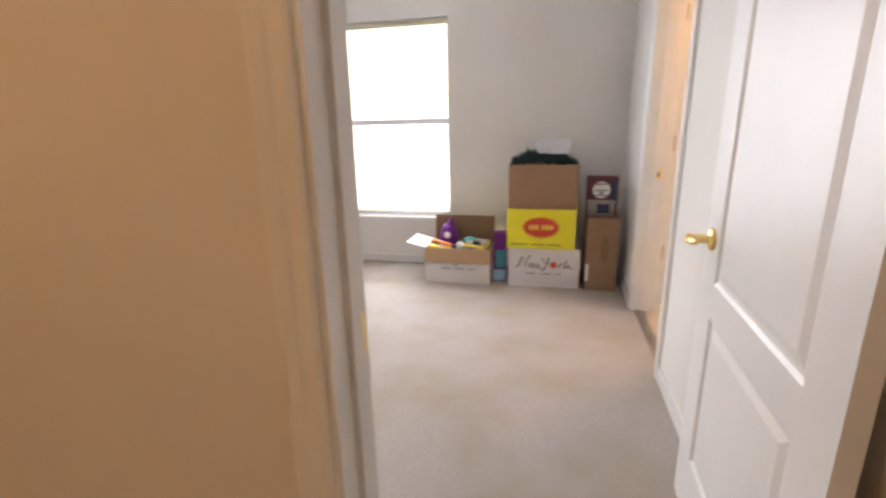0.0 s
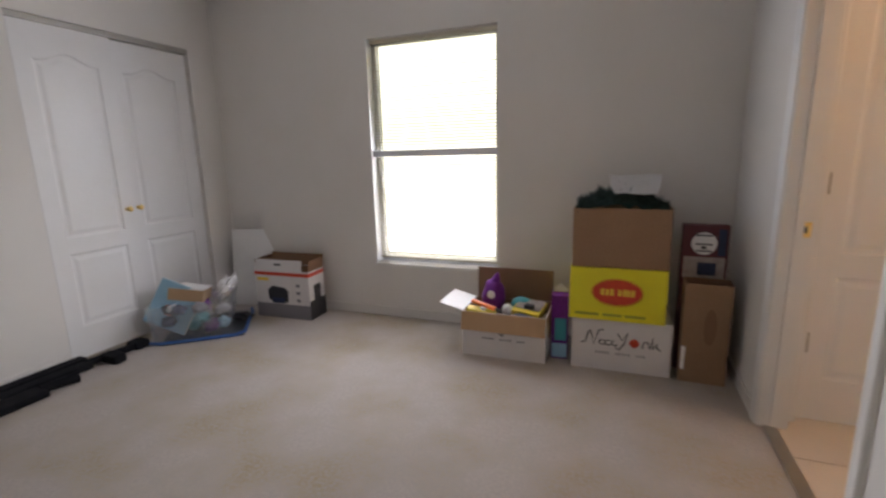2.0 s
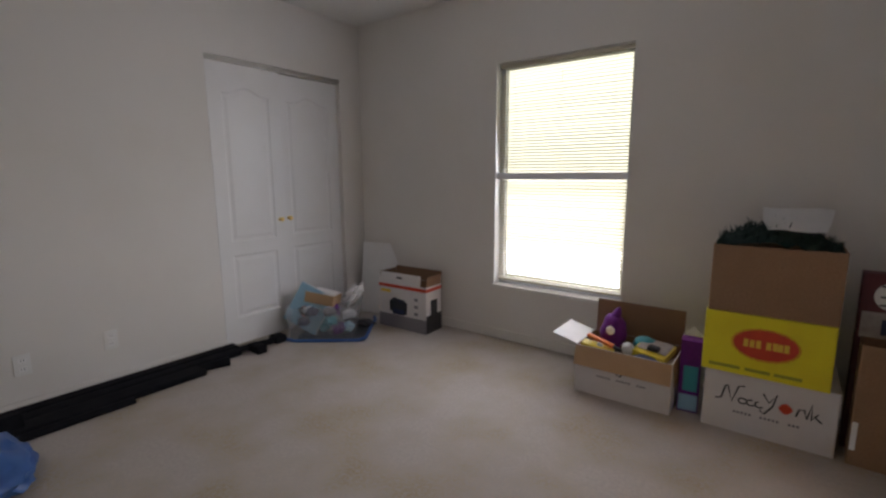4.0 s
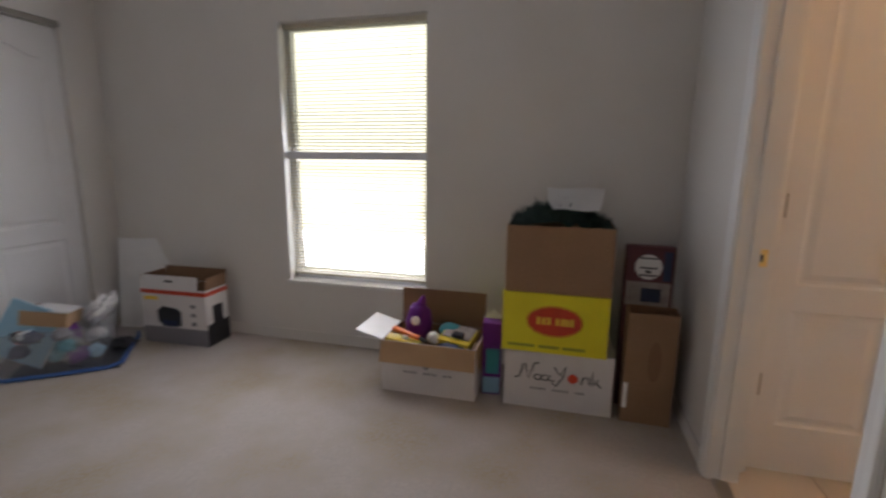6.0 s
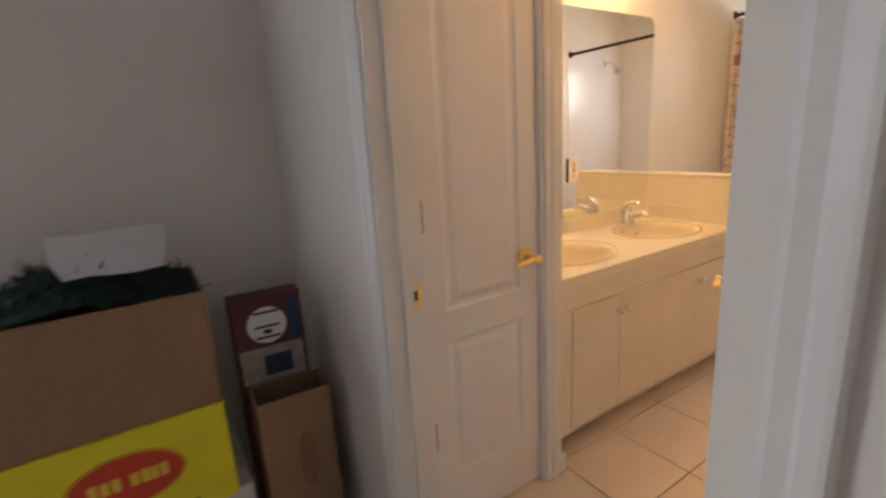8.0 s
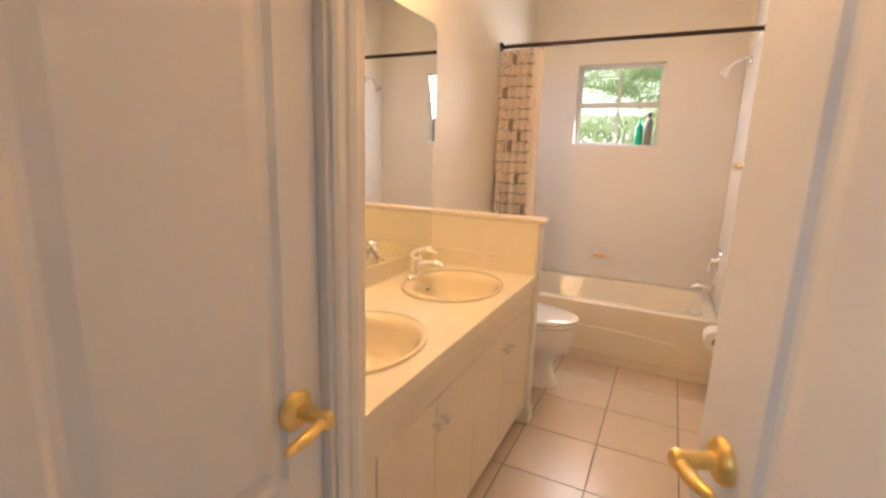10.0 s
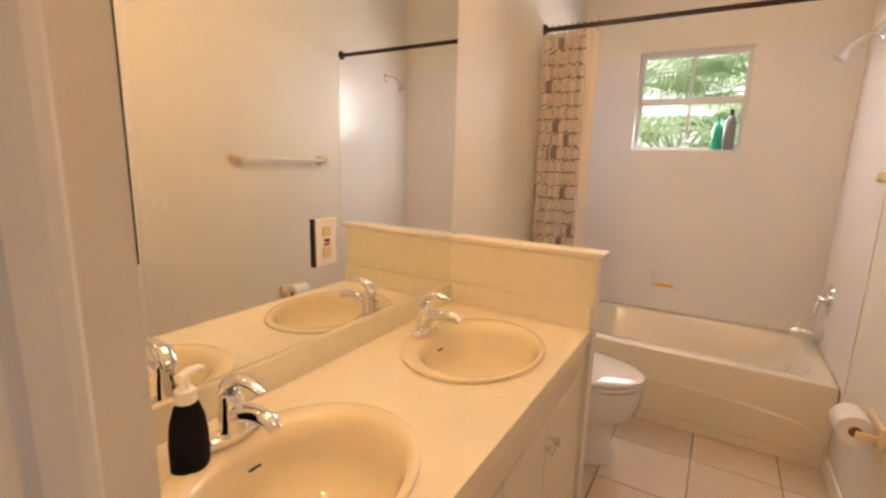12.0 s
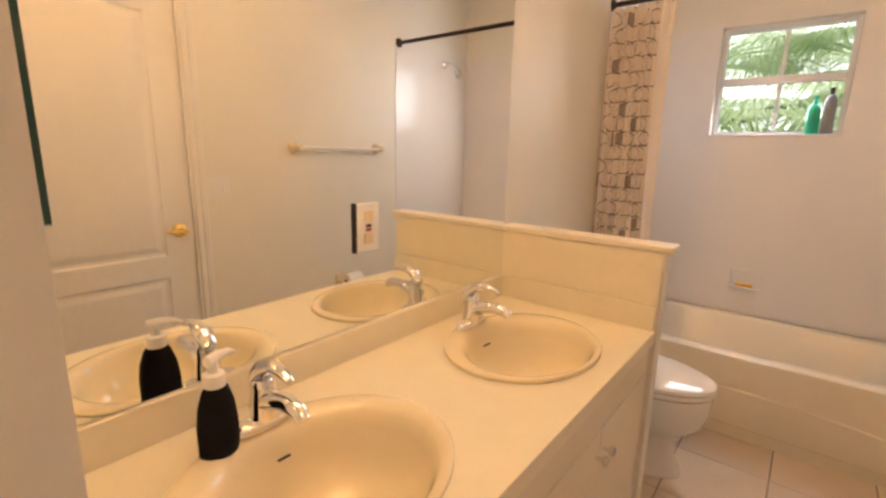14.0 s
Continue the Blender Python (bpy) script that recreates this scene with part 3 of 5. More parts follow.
for k in range(1500):
    x, y = rng.uniform(-0.235, 0.235), rng.uniform(-0.165, 0.16)
    zt = garland_height(x, y) * rng.uniform(0.55, 1.0)
    a, e, n = rng.uniform(0, 6.28), rng.uniform(-0.3, 1.1), rng.uniform(0.03, 0.055)
    d = Vector((math.cos(a) * math.cos(e), math.sin(a) * math.cos(e), math.sin(e))) * n
    s = Vector((-math.sin(a), math.cos(a), 0)) * 0.004
    p = Vector((x, y, zt))
    bm.faces.new([bm.verts.new(q) for q in (p - s, p + s, p + d + s * 0.2, p + d - s * 0.2)])
needles = part("needles", bm, PINE, tinsel, kind="stuff")
mound = bmesh.new()
bmesh.ops.create_grid(mound, x_segments=14, y_segments=10, size=1, matrix=Matrix.Diagonal((0.243, 0.172, 1, 1)))
for v in mound.verts:
    v.co.z = garland_height(v.co.x, v.co.y) * 0.8 + rng.uniform(-0.012, 0.012)
part("filling", mound, PINE, tinsel)

sheet = thing("paper_packet", "folded white paper packet lying on the garland", "paper", pose(1.17, 5.27, 1.012, 0, 0, -4))
bm = bmesh.new()
rows = [[bm.verts.new((-0.12 + 0.24 * i / 4 + (0.02 if j == 0 else -0.008 * j) * (1 if i < 2 else -0.4), 0.045 * j, 0.032 * j + 0.004 * math.sin(i * 1.7 + j))) for i in range(5)] for j in range(4)]
for j in range(3):
    for i in range(4):
        bm.faces.new((rows[j][i], rows[j][i + 1], rows[j + 1][i + 1], rows[j + 1][i]))
bmesh.ops.solidify(bm, geom=bm.faces[:], thickness=0.022)
part("sheet", bm, PAPER, sheet)

tall = carton("tall_brown_carton", "tall narrow brown carton standing against the wall", 0.225, 0.14, 0.55, pose(1.553, 5.215, 0, 0, 0, -3), CARD, top="open")
part("label", boxed(-0.108, -0.088, -0.0015, 0, 0.07, 0.20), PAPER, tall, "white paper label")
part("stamp", prism(ellipse(0.02, 0.32, 0.03, 0.10), 0.001, pose(0, -0.0011, 0)), CARD_IN, tall, "faint dark print")

logo = carton("narrow_printed_carton", "tall maroon carton with round white emblem behind a brown carton", 0.225, 0.085, 0.83, pose(1.542, 5.375, 0, -1, 0, -3), MAROON)
part("emblem", prism(ellipse(-0.005, 0.735, 0.062, 0.062), 0.001, pose(0, -0.0012, 0)), PAPER, logo, "round white emblem")
bars = bmesh.new()
for z0 in (0.775, 0.727, 0.690):
    box(bars, -0.045, 0.035, -0.0026, -0.0013, z0, z0 + 0.008)
box(bars, -0.018, 0.008, -0.0026, -0.0013, 0.705, 0.72)
part("emblem_lettering", bars, INK, logo, kind="stuff")
part("photo_print", boxed(-0.10, 0.10, -0.0012, 0, 0.54, 0.66), TAUPE, logo, "pale picture panel")
part("screen_print", boxed(-0.03, 0.06, -0.0024, -0.0013, 0.56, 0.63), NAVY, logo, "navy picture")
part("side_print", boxed(0.062, 0.10, -0.0012, 0, 0.67, 0.815), NAVY, logo)

spray = thing("purple_carton", "slim purple and teal carton with a torn white top", "box", pose(0.795, 5.30, 0, 0, 0, 6))
part("body", boxed(-0.05, 0.05, 0, 0.12, 0, 0.40, bevel=0.003), PURPLE, spray)
part("picture", boxed(-0.03, 0.04, -0.0015, 0, 0.12, 0.26), TEAL, spray, "teal picture")
part("foot_print", boxed(-0.045, 0.045, -0.0015, 0, 0.01, 0.10), LIGHTBLUE, spray, "pale blue printed foot")
part("top_flap", prism([(-0.05, 0.40), (0.05, 0.40), (0.045, 0.425), (0.0, 0.445), (-0.04, 0.42)], 0.003, pose(0, 0.01, 0, -12, 0, 0)), PAPER, spray, "torn white flap")
part("top_flap", prism([(-0.05, 0.40), (0.05, 0.40), (0.0, 0.455)], 0.003, pose(0, 0.09, 0)), PAPER, spray)

toys = carton("toy_carton", "open white apple carton full of toys with its flaps folded out", 0.52, 0.33, 0.285, pose(0.468, 5.196, 0, 0, 0, 0), WHITECARD, top="open")
apple_print(toys, 0.52, 0.20)
for args, mat, label in (
    (((-0.26, 0.26, -0.0, 0.004, 0, 0.115), pose(0, -0.002, 0.285, 166, 0, 0)), CARD_TAN, "tan folded-down front flap"),
    (((-0.25, 0.255, 0, 0.004, 0, 0.205), pose(0, 0.326, 0.285, -4, 0, 0)), CARD_IN, "brown upright back flap"),
    (((0, 0.16, 0, 0.30, 0, 0.004), pose(-0.26, 0.015, 0.285, 0, 194, 0)), PAPER, "pale side flap"),
    (((0, 0.13, 0, 0.30, 0, 0.004), pose(0.258, 0.015, 0.285, 0, 84, 0)), CARD_TAN, "tan side flap hanging down"),
):
    flap = part("flap", boxed(*args[0], bevel=0.001), mat, toys, label)
    flap.matrix_local = args[1]


def lump(name, label, category, m, mat, size, seed, crumple=0.0):
    ob = thing(name, label, category, m)
    bm = bmesh.new()
    bmesh.ops.create_icosphere(bm, subdivisions=3, radius=1.0)
    for v in bm.verts:
        n = 1 + 0.16 * noise.noise(v.co * 1.6 + Vector((seed, 0, 0))) + 0.07 * noise.noise(v.co * 4 + Vector((0, seed, 0))) + crumple * abs(noise.noise(v.co * 2.7 + Vector((0, 0, seed)))) - crumple * 0.3
        v.co = Vector((v.co.x * size[0] * n, v.co.y * size[1] * n, (v.co.z * n + 1) * size[2]))
    part("body", bm, mat, ob, smooth=True)
    return ob


plush = lump("plush_toy", "purple plush toy with a pale face in the toy carton", "toy", pose(0.36, 5.40, 0.22), PURPLE, (0.075, 0.065, 0.115), 2)
ear = part("ear", lathe([(0.03, 0), (0.026, 0.03), (0.012, 0.06), (0.004, 0.07)], 12), PURPLE, plush, smooth=True)
ear.matrix_local = pose(0.01, 0, 0.205, 0, 15, 0)
face = part("face", lathe([(0.002, -0.012), (0.022, -0.008), (0.026, 0), (0.022, 0.008), (0.002, 0.012)], 16), PAPER, plush, "pale round patch", smooth=True)
face.matrix_local = pose(0.0, -0.066, 0.14, 80, 0, 0)
racket = thing("orange_toy", "orange plastic toy bat lying across the toy carton", "toy", pose(0.335, 5.25, 0.318, 0, 10, -14))
part("blade", boxed(-0.085, 0.085, -0.016, 0.016, -0.011, 0.011, bevel=0.008), ORANGE, racket)
part("grip", tube([(0.08, 0, 0), (0.13, 0, -0.003)], 0.011, 10), BLACK, racket)
book = thing("yellow_toy_set", "yellow plastic toy set in the toy carton", "toy", pose(0.33, 5.24, 0.262, 3, 8, 3))
part("tray", boxed(-0.10, 0.08, -0.035, 0.035, 0, 0.03, bevel=0.006), YELTOY, book)
part("knobs", lathe([(0.018, 0.03), (0.018, 0.045), (0.01, 0.05)], 12), PAPER, book, smooth=True)
lump("white_plush", "small white plush toy in the toy carton", "toy", pose(0.475, 5.30, 0.25), PAPER, (0.035, 0.035, 0.035), 7)
lump("teal_toy", "dark teal toy in the toy carton", "toy", pose(0.21 + 0.33, 5.43, 0.25), TEAL, (0.07, 0.06, 0.04), 9)
game = thing("toy_package", "clear-topped yellow toy package in the toy carton", "toy", pose(0.60, 5.36, 0.26, 8, 4, -8))
part("tray", boxed(-0.09, 0.09, -0.09, 0.09, 0, 0.04, bevel=0.004), YELTOY, game)
part("window_film", boxed(-0.08, 0.08, -0.05, 0.085, 0.04, 0.046, bevel=0.002), TAUPE, game, "glossy grey panel")
part("figure", boxed(-0.02, 0.04, -0.055, -0.015, 0.045, 0.07, bevel=0.008), BLACK, game)
lump("blue_toy", "grey blue toy under the package in the toy carton", "toy", pose(0.58, 5.28, 0.20), NAVY, (0.09, 0.06, 0.04), 4)
# Filler box added inside the toy carton, below the toys.
filler = carton("toy_filler", "added brown filler box below the toys", 0.49, 0.30, 0.19, pose(0.468, 5.212, 0.006), CARD, top="closed")

printer = carton("printer_carton", "open printer carton with red band and printer picture", 0.50, 0.21, 0.385, pose(-1.352, 5.40, 0, 0, 0, 2), WHITECARD, top="open")
part("red_band", boxed(-0.252, 0.252, -0.0016, 0, 0.345, 0.372), RED, printer, "red printed band")
part("red_band", boxed(0.25, 0.2516, -0.001, 0.211, 0.345, 0.372), RED, printer)
part("picture", prism([(-0.13, 0.15), (-0.08, 0.125), (0.05, 0.13), (0.055, 0.225), (0.02, 0.25), (-0.09, 0.262), (-0.135, 0.225)], 0.001, pose(0, -0.0016, 0)), BLACK, printer, "black printer picture")
part("picture_tray", boxed(-0.10, 0.02, -0.0026, -0.001, 0.12, 0.165), NAVY, printer)
part("picture", boxed(0.2502, 0.2516, 0.06, 0.15, 0.13, 0.27), BLACK, printer)
part("foot_print", boxed(-0.2515, 0.2515, -0.0014, 0, 0.0, 0.115), GREYINK, printer, "grey printed foot")
part("foot_print", boxed(0.25, 0.2513, 0, 0.21, 0.0, 0.15), BLACK, printer)
part("caption", boxed(-0.23, -0.12, -0.0016, 0, 0.30, 0.325), YELLOWPRINT, printer)
bars = bmesh.new()
for k in range(3):
    box(bars, 0.13, 0.165, -0.0014, 0, 0.14 + 0.06 * k, 0.165 + 0.06 * k)
part("small_print", bars, GREYINK, printer, kind="stuff")
flap = part("flap", boxed(-0.25, 0.19, 0, 0.004, 0, 0.085), WHITECARD, printer, "white front flap with a slot")
flap.matrix_local = pose(0, 0.0, 0.386, -6, 0, 0)
slot = part("slot", boxed(-0.06, 0.0, -0.0012, 0, 0.04, 0.055), INK, flap)
flap = part("flap", boxed(-0.245, 0.245, 0, 0.004, 0, 0.10), CARD_IN, printer, "brown back flap")
flap.matrix_local = pose(0, 0.206, 0.386, -10, 0, 0)
flap = part("flap", boxed(0, 0.004, 0, 0.2, 0, 0.085), CARD_IN, printer, "brown side flap")
flap.matrix_local = pose(-0.248, 0.005, 0.386, 0, 8, 0)
flap = part("flap", boxed(0, 0.004, 0, 0.2, 0, 0.085), CARD_IN, printer, "brown side flap")
flap.matrix_local = pose(0.246, 0.005, 0.386, 0, 6, 0)

board = thing("white_board", "white foam board leaning in the corner", "board", pose(-1.82, 5.60, 0.0, -7, 0, 14))
part("panel", boxed(-0.20, 0.20, 0, 0.012, 0, 0.66, bevel=0.002), PAPER, board)

tub_m = pose(-1.815, 4.985, 0, 0, 0, 38)
binn = thing("plastic_bin", "clear plastic storage bin full of clutter with a blue rim", "storage bin", tub_m)
bm = bmesh.new()
W, D, Hb = 0.27, 0.195, 0.255


def bin_ring(k, z):
    return [bm.verts.new((sx * (W - 0.025 + k), sy * (D - 0.025 + k), z)) for sx, sy in ((-1, -1), (1, -1), (1, 1), (-1, 1))]


r0, r1, r2, r3, r4 = bin_ring(0, 0), bin_ring(0.025, Hb), bin_ring(0.037, Hb), bin_ring(0.021, Hb), bin_ring(-0.004, 0.005)
for a, b in ((r0, r1), (r1, r2), (r2, r3), (r3, r4)):
    for k in range(4):
        bm.faces.new((a[k], a[(k + 1) % 4], b[(k + 1) % 4], b[k]))
bm.faces.new(r0[::-1])
bm.faces.new(r4)
part("bin_wall", bm, CLEAR, binn)
lid = thing("blue_bin_lid", "bright blue plastic bin lid lying on the carpet under the bin", "lid", pose(-1.80, 4.985, 0.0, 0, 0, 38))
rim = [(-0.27, -0.20), (-0.20, -0.235), (0.05, -0.24), (0.28, -0.235), (0.335, -0.18), (0.345, 0.05), (0.36, 0.22), (0.345, 0.29)]
part("rim", tube([(x, y, 0.014 + 0.05 * max(0, y) ** 0.7) for x, y in rim], 0.013, 8), BLUE, lid, smooth=True)
part("panel", boxed(-0.20, 0.335, -0.228, 0.16, 0.0, 0.006), BLACK, lid)

rng = random.Random(11)
stuff_mats = [PAPER, TEAL, LIGHTBLUE, PURPLE, INK, GREYINK, NAVY, PINK]
for k in range(30):
    x, y = rng.uniform(-0.19, 0.19), rng.uniform(-0.125, 0.125)
    lump("bin_clutter", "small crumpled toy or cloth inside the plastic bin", "clutter", tub_m @ pose(x, y, 0.012 + 0.075 * (k % 3), 0, 0, rng.uniform(0, 90)), stuff_mats[k % 8], (0.055, 0.05, 0.04), k * 3.1, 0.6)
canvas = thing("picture_canvas", "pale blue picture canvas standing in the bin", "picture", pose(-1.955, 4.79, 0.09, -12, 27, 28))
part("canvas", boxed(-0.11, 0.18, -0.016, 0.0, 0, 0.33, bevel=0.003), LIGHTBLUE, canvas)
part("canvas_edge", boxed(-0.114, 0.184, 0.0005, 0.006, -0.004, 0.334), PAPER, canvas, "white canvas edge")
part("painted_spot", prism(ellipse(0.02, 0.13, 0.045, 0.04), 0.001, pose(0, -0.0175, 0)), PINK, canvas, "pink painted spot")
tray = carton("small_tan_carton", "small open tan carton holding papers on the bin", 0.24, 0.20, 0.085, pose(-1.80, 4.90, 0.255, -4, 10, 30), CARD_TAN, top="open")
papers = thing("papers", "loose white papers lying in the small carton", "paper", pose(-1.80, 4.93, 0.335, -4, 10, 26))
part("sheet", boxed(-0.10, 0.11, 0.0, 0.15, 0, 0.006, bevel=0.001), PAPER, papers)
part("sheet", boxed(-0.08, 0.12, 0.02, 0.16, 0.0065, 0.010), PAPER, papers)
cloth = lump("white_cloth", "crumpled white cloth hanging at the back of the bin", "cloth", pose(-1.76, 5.17, 0.20, 0, 35, 10), PAPER, (0.05, 0.10, 0.11), 21, 1.1)
paperbag = lump("dark_clutter", "dark crumpled cloth on the carpet behind the bin", "cloth", pose(-1.66, 5.27, 0), BLACK, (0.10, 0.07, 0.03), 31, 0.8)

pole = thing("black_rail_bundle", "long black foam-wrapped rails lying along the wall", "rail bundle", pose(0, 0, 0))
part("rail", boxed(-2.066, -1.985, 3.0, 4.32, 0.0, 0.052, bevel=0.01), MATTE, pole)
part("rail", boxed(-1.98, -1.90, 3.01, 4.30, 0.0, 0.045, bevel=0.012), MATTE, pole)
part("rail", boxed(-1.895, -1.765, 3.02, 3.985, 0.0, 0.04, bevel=0.012), MATTE, pole)
part("rail", boxed(-1.76, -1.71, 3.04, 3.56, 0.0, 0.032, bevel=0.012), MATTE, pole)
part("rail", tube([(-1.84, 3.98, 0.03), (-1.82, 4.08, 0.03), (-1.80, 4.15, 0.032)], [0.024, 0.026, 0.032], 10), MATTE, pole, smooth=True)
part("rail", tube([(-1.95, 4.28, 0.03), (-1.93, 4.42, 0.03), (-1.92, 4.58, 0.03)], 0.026, 8), MATTE, pole, smooth=True)
part("rail_foot", boxed(-1.95, -1.80, 4.36, 4.44, 0.0, 0.06, bevel=0.018), MATTE, pole)
part("rail_foot", boxed(-1.99, -1.88, 4.56, 4.66, 0.0, 0.06, bevel=0.02), MATTE, pole)
part("end_cap", tube([(-1.86, 2.98, 0.05), (-1.86, 3.10, 0.05)], 0.05, 12), MATTE, pole, smooth=True)

bag = thing("blue_bag", "blue plastic bag slumped on the carpet by the wall", "bag", pose(-1.38, 2.86, 0))
bm = bmesh.new()
bmesh.ops.create_icosphere(bm, subdivisions=4, radius=1.0)
for v in bm.verts:
    n = 1 + 0.2 * noise.noise(v.co * 2.2) + 0.12 * noise.noise(v.co * 6)
    v.co = Vector((v.co.x * 0.27 * n, v.co.y * 0.19 * n, max((v.co.z * n + 0.85) * 0.11, 0)))
part("bag_skin", bm, BLUE, bag, smooth=True)

# ---- bathroom: vanity ----
CX0, CX1, CT, CF = XC + 0.002, PX0 - 0.002, 0.765, 4.995
van = thing("vanity_cabinet", "cream painted double vanity cabinet with chrome knobs", "cabinet")
bm = bmesh.new()
box(bm, CX0, CX1, CF + 0.03, YM - 0.002, 0.095, CT - 0.17)
part("carcass", bm, CABINET, van)
part("toe_kick", boxed(CX0, CX1, CF + 0.09, CF + 0.11, 0, 0.095), CABINET, van)
part("apron", boxed(CX0, CX1, CF + 0.012, CF + 0.03, 0.628, CT - 0.042, bevel=0.002), CABINET, van, "plain cream front rail")
edges = (2.577, 2.876, 3.175, 3.474, 3.773)
part("stile", boxed(CX0, edges[0] - 0.003, CF + 0.012, CF + 0.03, 0.095, 0.625), CABINET, van)
part("stile", boxed(edges[-1] + 0.003, CX1, CF + 0.012, CF + 0.03, 0.095, 0.625), CABINET, van)
for k in range(4):
    leaf = part("cabinet_door", boxed(edges[k] + 0.0015, edges[k + 1] - 0.0015, CF + 0.010, CF + 0.029, 0.10, 0.622, bevel=0.003), CABINET, van)
    kx = edges[k + 1] - 0.025 if k % 2 == 0 else edges[k] + 0.025
    kn = part("knob", lathe([(0.006, 0), (0.005, 0.012), (0.013, 0.02), (0.014, 0.026), (0.008, 0.030)], 14, pose(kx, CF + 0.010, 0.555, 90, 0, 0)), CHROME, leaf, "small chrome knob", smooth=True)

SINKS = ((2.825, 5.255), (3.505, 5.255))
SRX, SRY = 0.245, 0.205
top = thing("vanity_worktop", "cream laminate worktop with backsplash", "worktop")
bm = bmesh.new()
edge_list = []
for z in (CT,):
    outer = [bm.verts.new(p) for p in ((CX0, CF, z), (CX1, CF, z), (CX1, YM - 0.002, z), (CX0, YM - 0.002, z))]
    edge_list += [bm.edges.new((outer[i], outer[(i + 1) % 4])) for i in range(4)]
    for sx, sy in SINKS:
        hole = [bm.verts.new((sx + (SRX - 0.02) * math.cos(2 * math.pi * k / 40), sy + (SRY - 0.02) * math.sin(2 * math.pi * k / 40), z)) for k in range(40)]
        edge_list += [bm.edges.new((hole[i], hole[(i + 1) % 40])) for i in range(40)]
bmesh.ops.triangle_fill(bm, edges=edge_list, use_beauty=True)
low = [bm.verts.new((v.co.x, v.co.y, CT - 0.04)) for v in outer]
for i in range(4):
    bm.faces.new((outer[i], outer[(i + 1) % 4], low[(i + 1) % 4], low[i]))
bmesh.ops.recalc_face_normals(bm, faces=bm.faces)
part("slab", bm, COUNTER, top)
part("backsplash", boxed(CX0, CX1 - 0.014, YM - 0.018, YM - 0.002, CT, CT + 0.08, bevel=0.003), COUNTER, top)
part("side_splash", boxed(CX1 - 0.014, CX1, CF + 0.004, YM - 0.002, CT, CT + 0.08, bevel=0.003), COUNTER, top)
structure("trim_pony_lining", boxed(PX0 - 0.006, PX0 - 0.001, CF + 0.002, YM - 0.004, CT + 0.082, PZ), COUNTER, "cream laminate panel on the low wall", "trim")


def basin(m):
    ob = thing("wash_basin", "almond oval drop-in basin set in the worktop", "sink", m, group="vanity basins")
    bm = bmesh.new()
    prof = [(1.0, 0.001), (1.0, 0.008), (0.985, 0.011), (0.93, 0.012), (0.87, 0.010), (0.81, 0.0), (0.77, -0.025), (0.70, -0.07), (0.58, -0.105), (0.38, -0.124), (0.10, -0.132)]
    n, rings = 48, []
    for r, z in prof:
        off = -0.018 * min(1, max(0, (1.0 - r) / 0.2))
        rings.append([bm.verts.new((SRX * r * math.cos(2 * math.pi * k / n), off + SRY * r * math.sin(2 * math.pi * k / n), z)) for k in range(n)])
    for a, b in zip(rings, rings[1:]):
        for k in range(n):
            bm.faces.new((a[k], a[(k + 1) % n], b[(k + 1) % n], b[k]))
    bm.faces.new(rings[-1])
    bmesh.ops.recalc_face_normals(bm, faces=bm.faces)
    part("bowl", bm, SINK, ob, smooth=True)
    drain = part("drain", lathe([(0.026, 0.0), (0.024, 0.004), (0.014, 0.002), (0.013, 0.010), (0.010, 0.012)], 20, pose(0, -0.018, -0.1335)), CHROME, ob, "chrome drain ring", smooth=True)
    part("stopper", lathe([(0.019, 0.004), (0.019, 0.012), (0.015, 0.016), (0.004, 0.017)], 18, pose(0, -0.018, -0.1335)), STEEL, ob, "dark steel stopper", smooth=True)
    over = part("overflow", boxed(-0.012, 0.012, -0.002, 0.002, -0.005, 0.005, bevel=0.0015), INK, ob, "overflow slot")
    over.matrix_local = pose(0, 0.118, -0.035, 62, 0, 0)
    return ob


def faucet(m):
    ob = thing("faucet", "chrome single-lever faucet on the basin rim", "faucet", m, group="vanity faucets")
    base = lathe([(0.030, 0), (0.029, 0.010), (0.024, 0.016)], 24, None, sx=2.35, sy=0.85)
    part("base", base, CHROME, ob, smooth=True)
    part("body", lathe([(0.027, 0.012), (0.025, 0.05), (0.022, 0.075), (0.023, 0.085), (0.018, 0.092)], 20), CHROME, ob, smooth=True)
    part("spout", tube([(0, 0, 0.045), (0, -0.04, 0.062), (0, -0.085, 0.07), (0, -0.115, 0.066), (0, -0.128, 0.055)], [0.020, 0.018, 0.0165, 0.0155, 0.013], 14), CHROME, ob, smooth=True)
    part("lever", tube([(0, 0.018, 0.088), (0, -0.005, 0.115), (0, -0.04, 0.128), (0, -0.075, 0.124), (0, -0.095, 0.115)], [0.018, 0.021, 0.014, 0.011, 0.007], 14, flat=0.7), CHROME, ob, smooth=True)
    part("lift_rod", tube([(0, 0.03, 0.012), (0, 0.032, 0.055)], 0.003, 8), CHROME, ob)
    part("lift_knob", lathe([(0.003, 0.055), (0.006, 0.06), (0.004, 0.066)], 10, pose(0, 0.032, 0)), CHROME, ob)
    return ob


for sx, sy in SINKS:
    basin(pose(sx, sy, CT))
    faucet(pose(sx, sy + 0.178, CT + 0.014, 0, 0, 0))

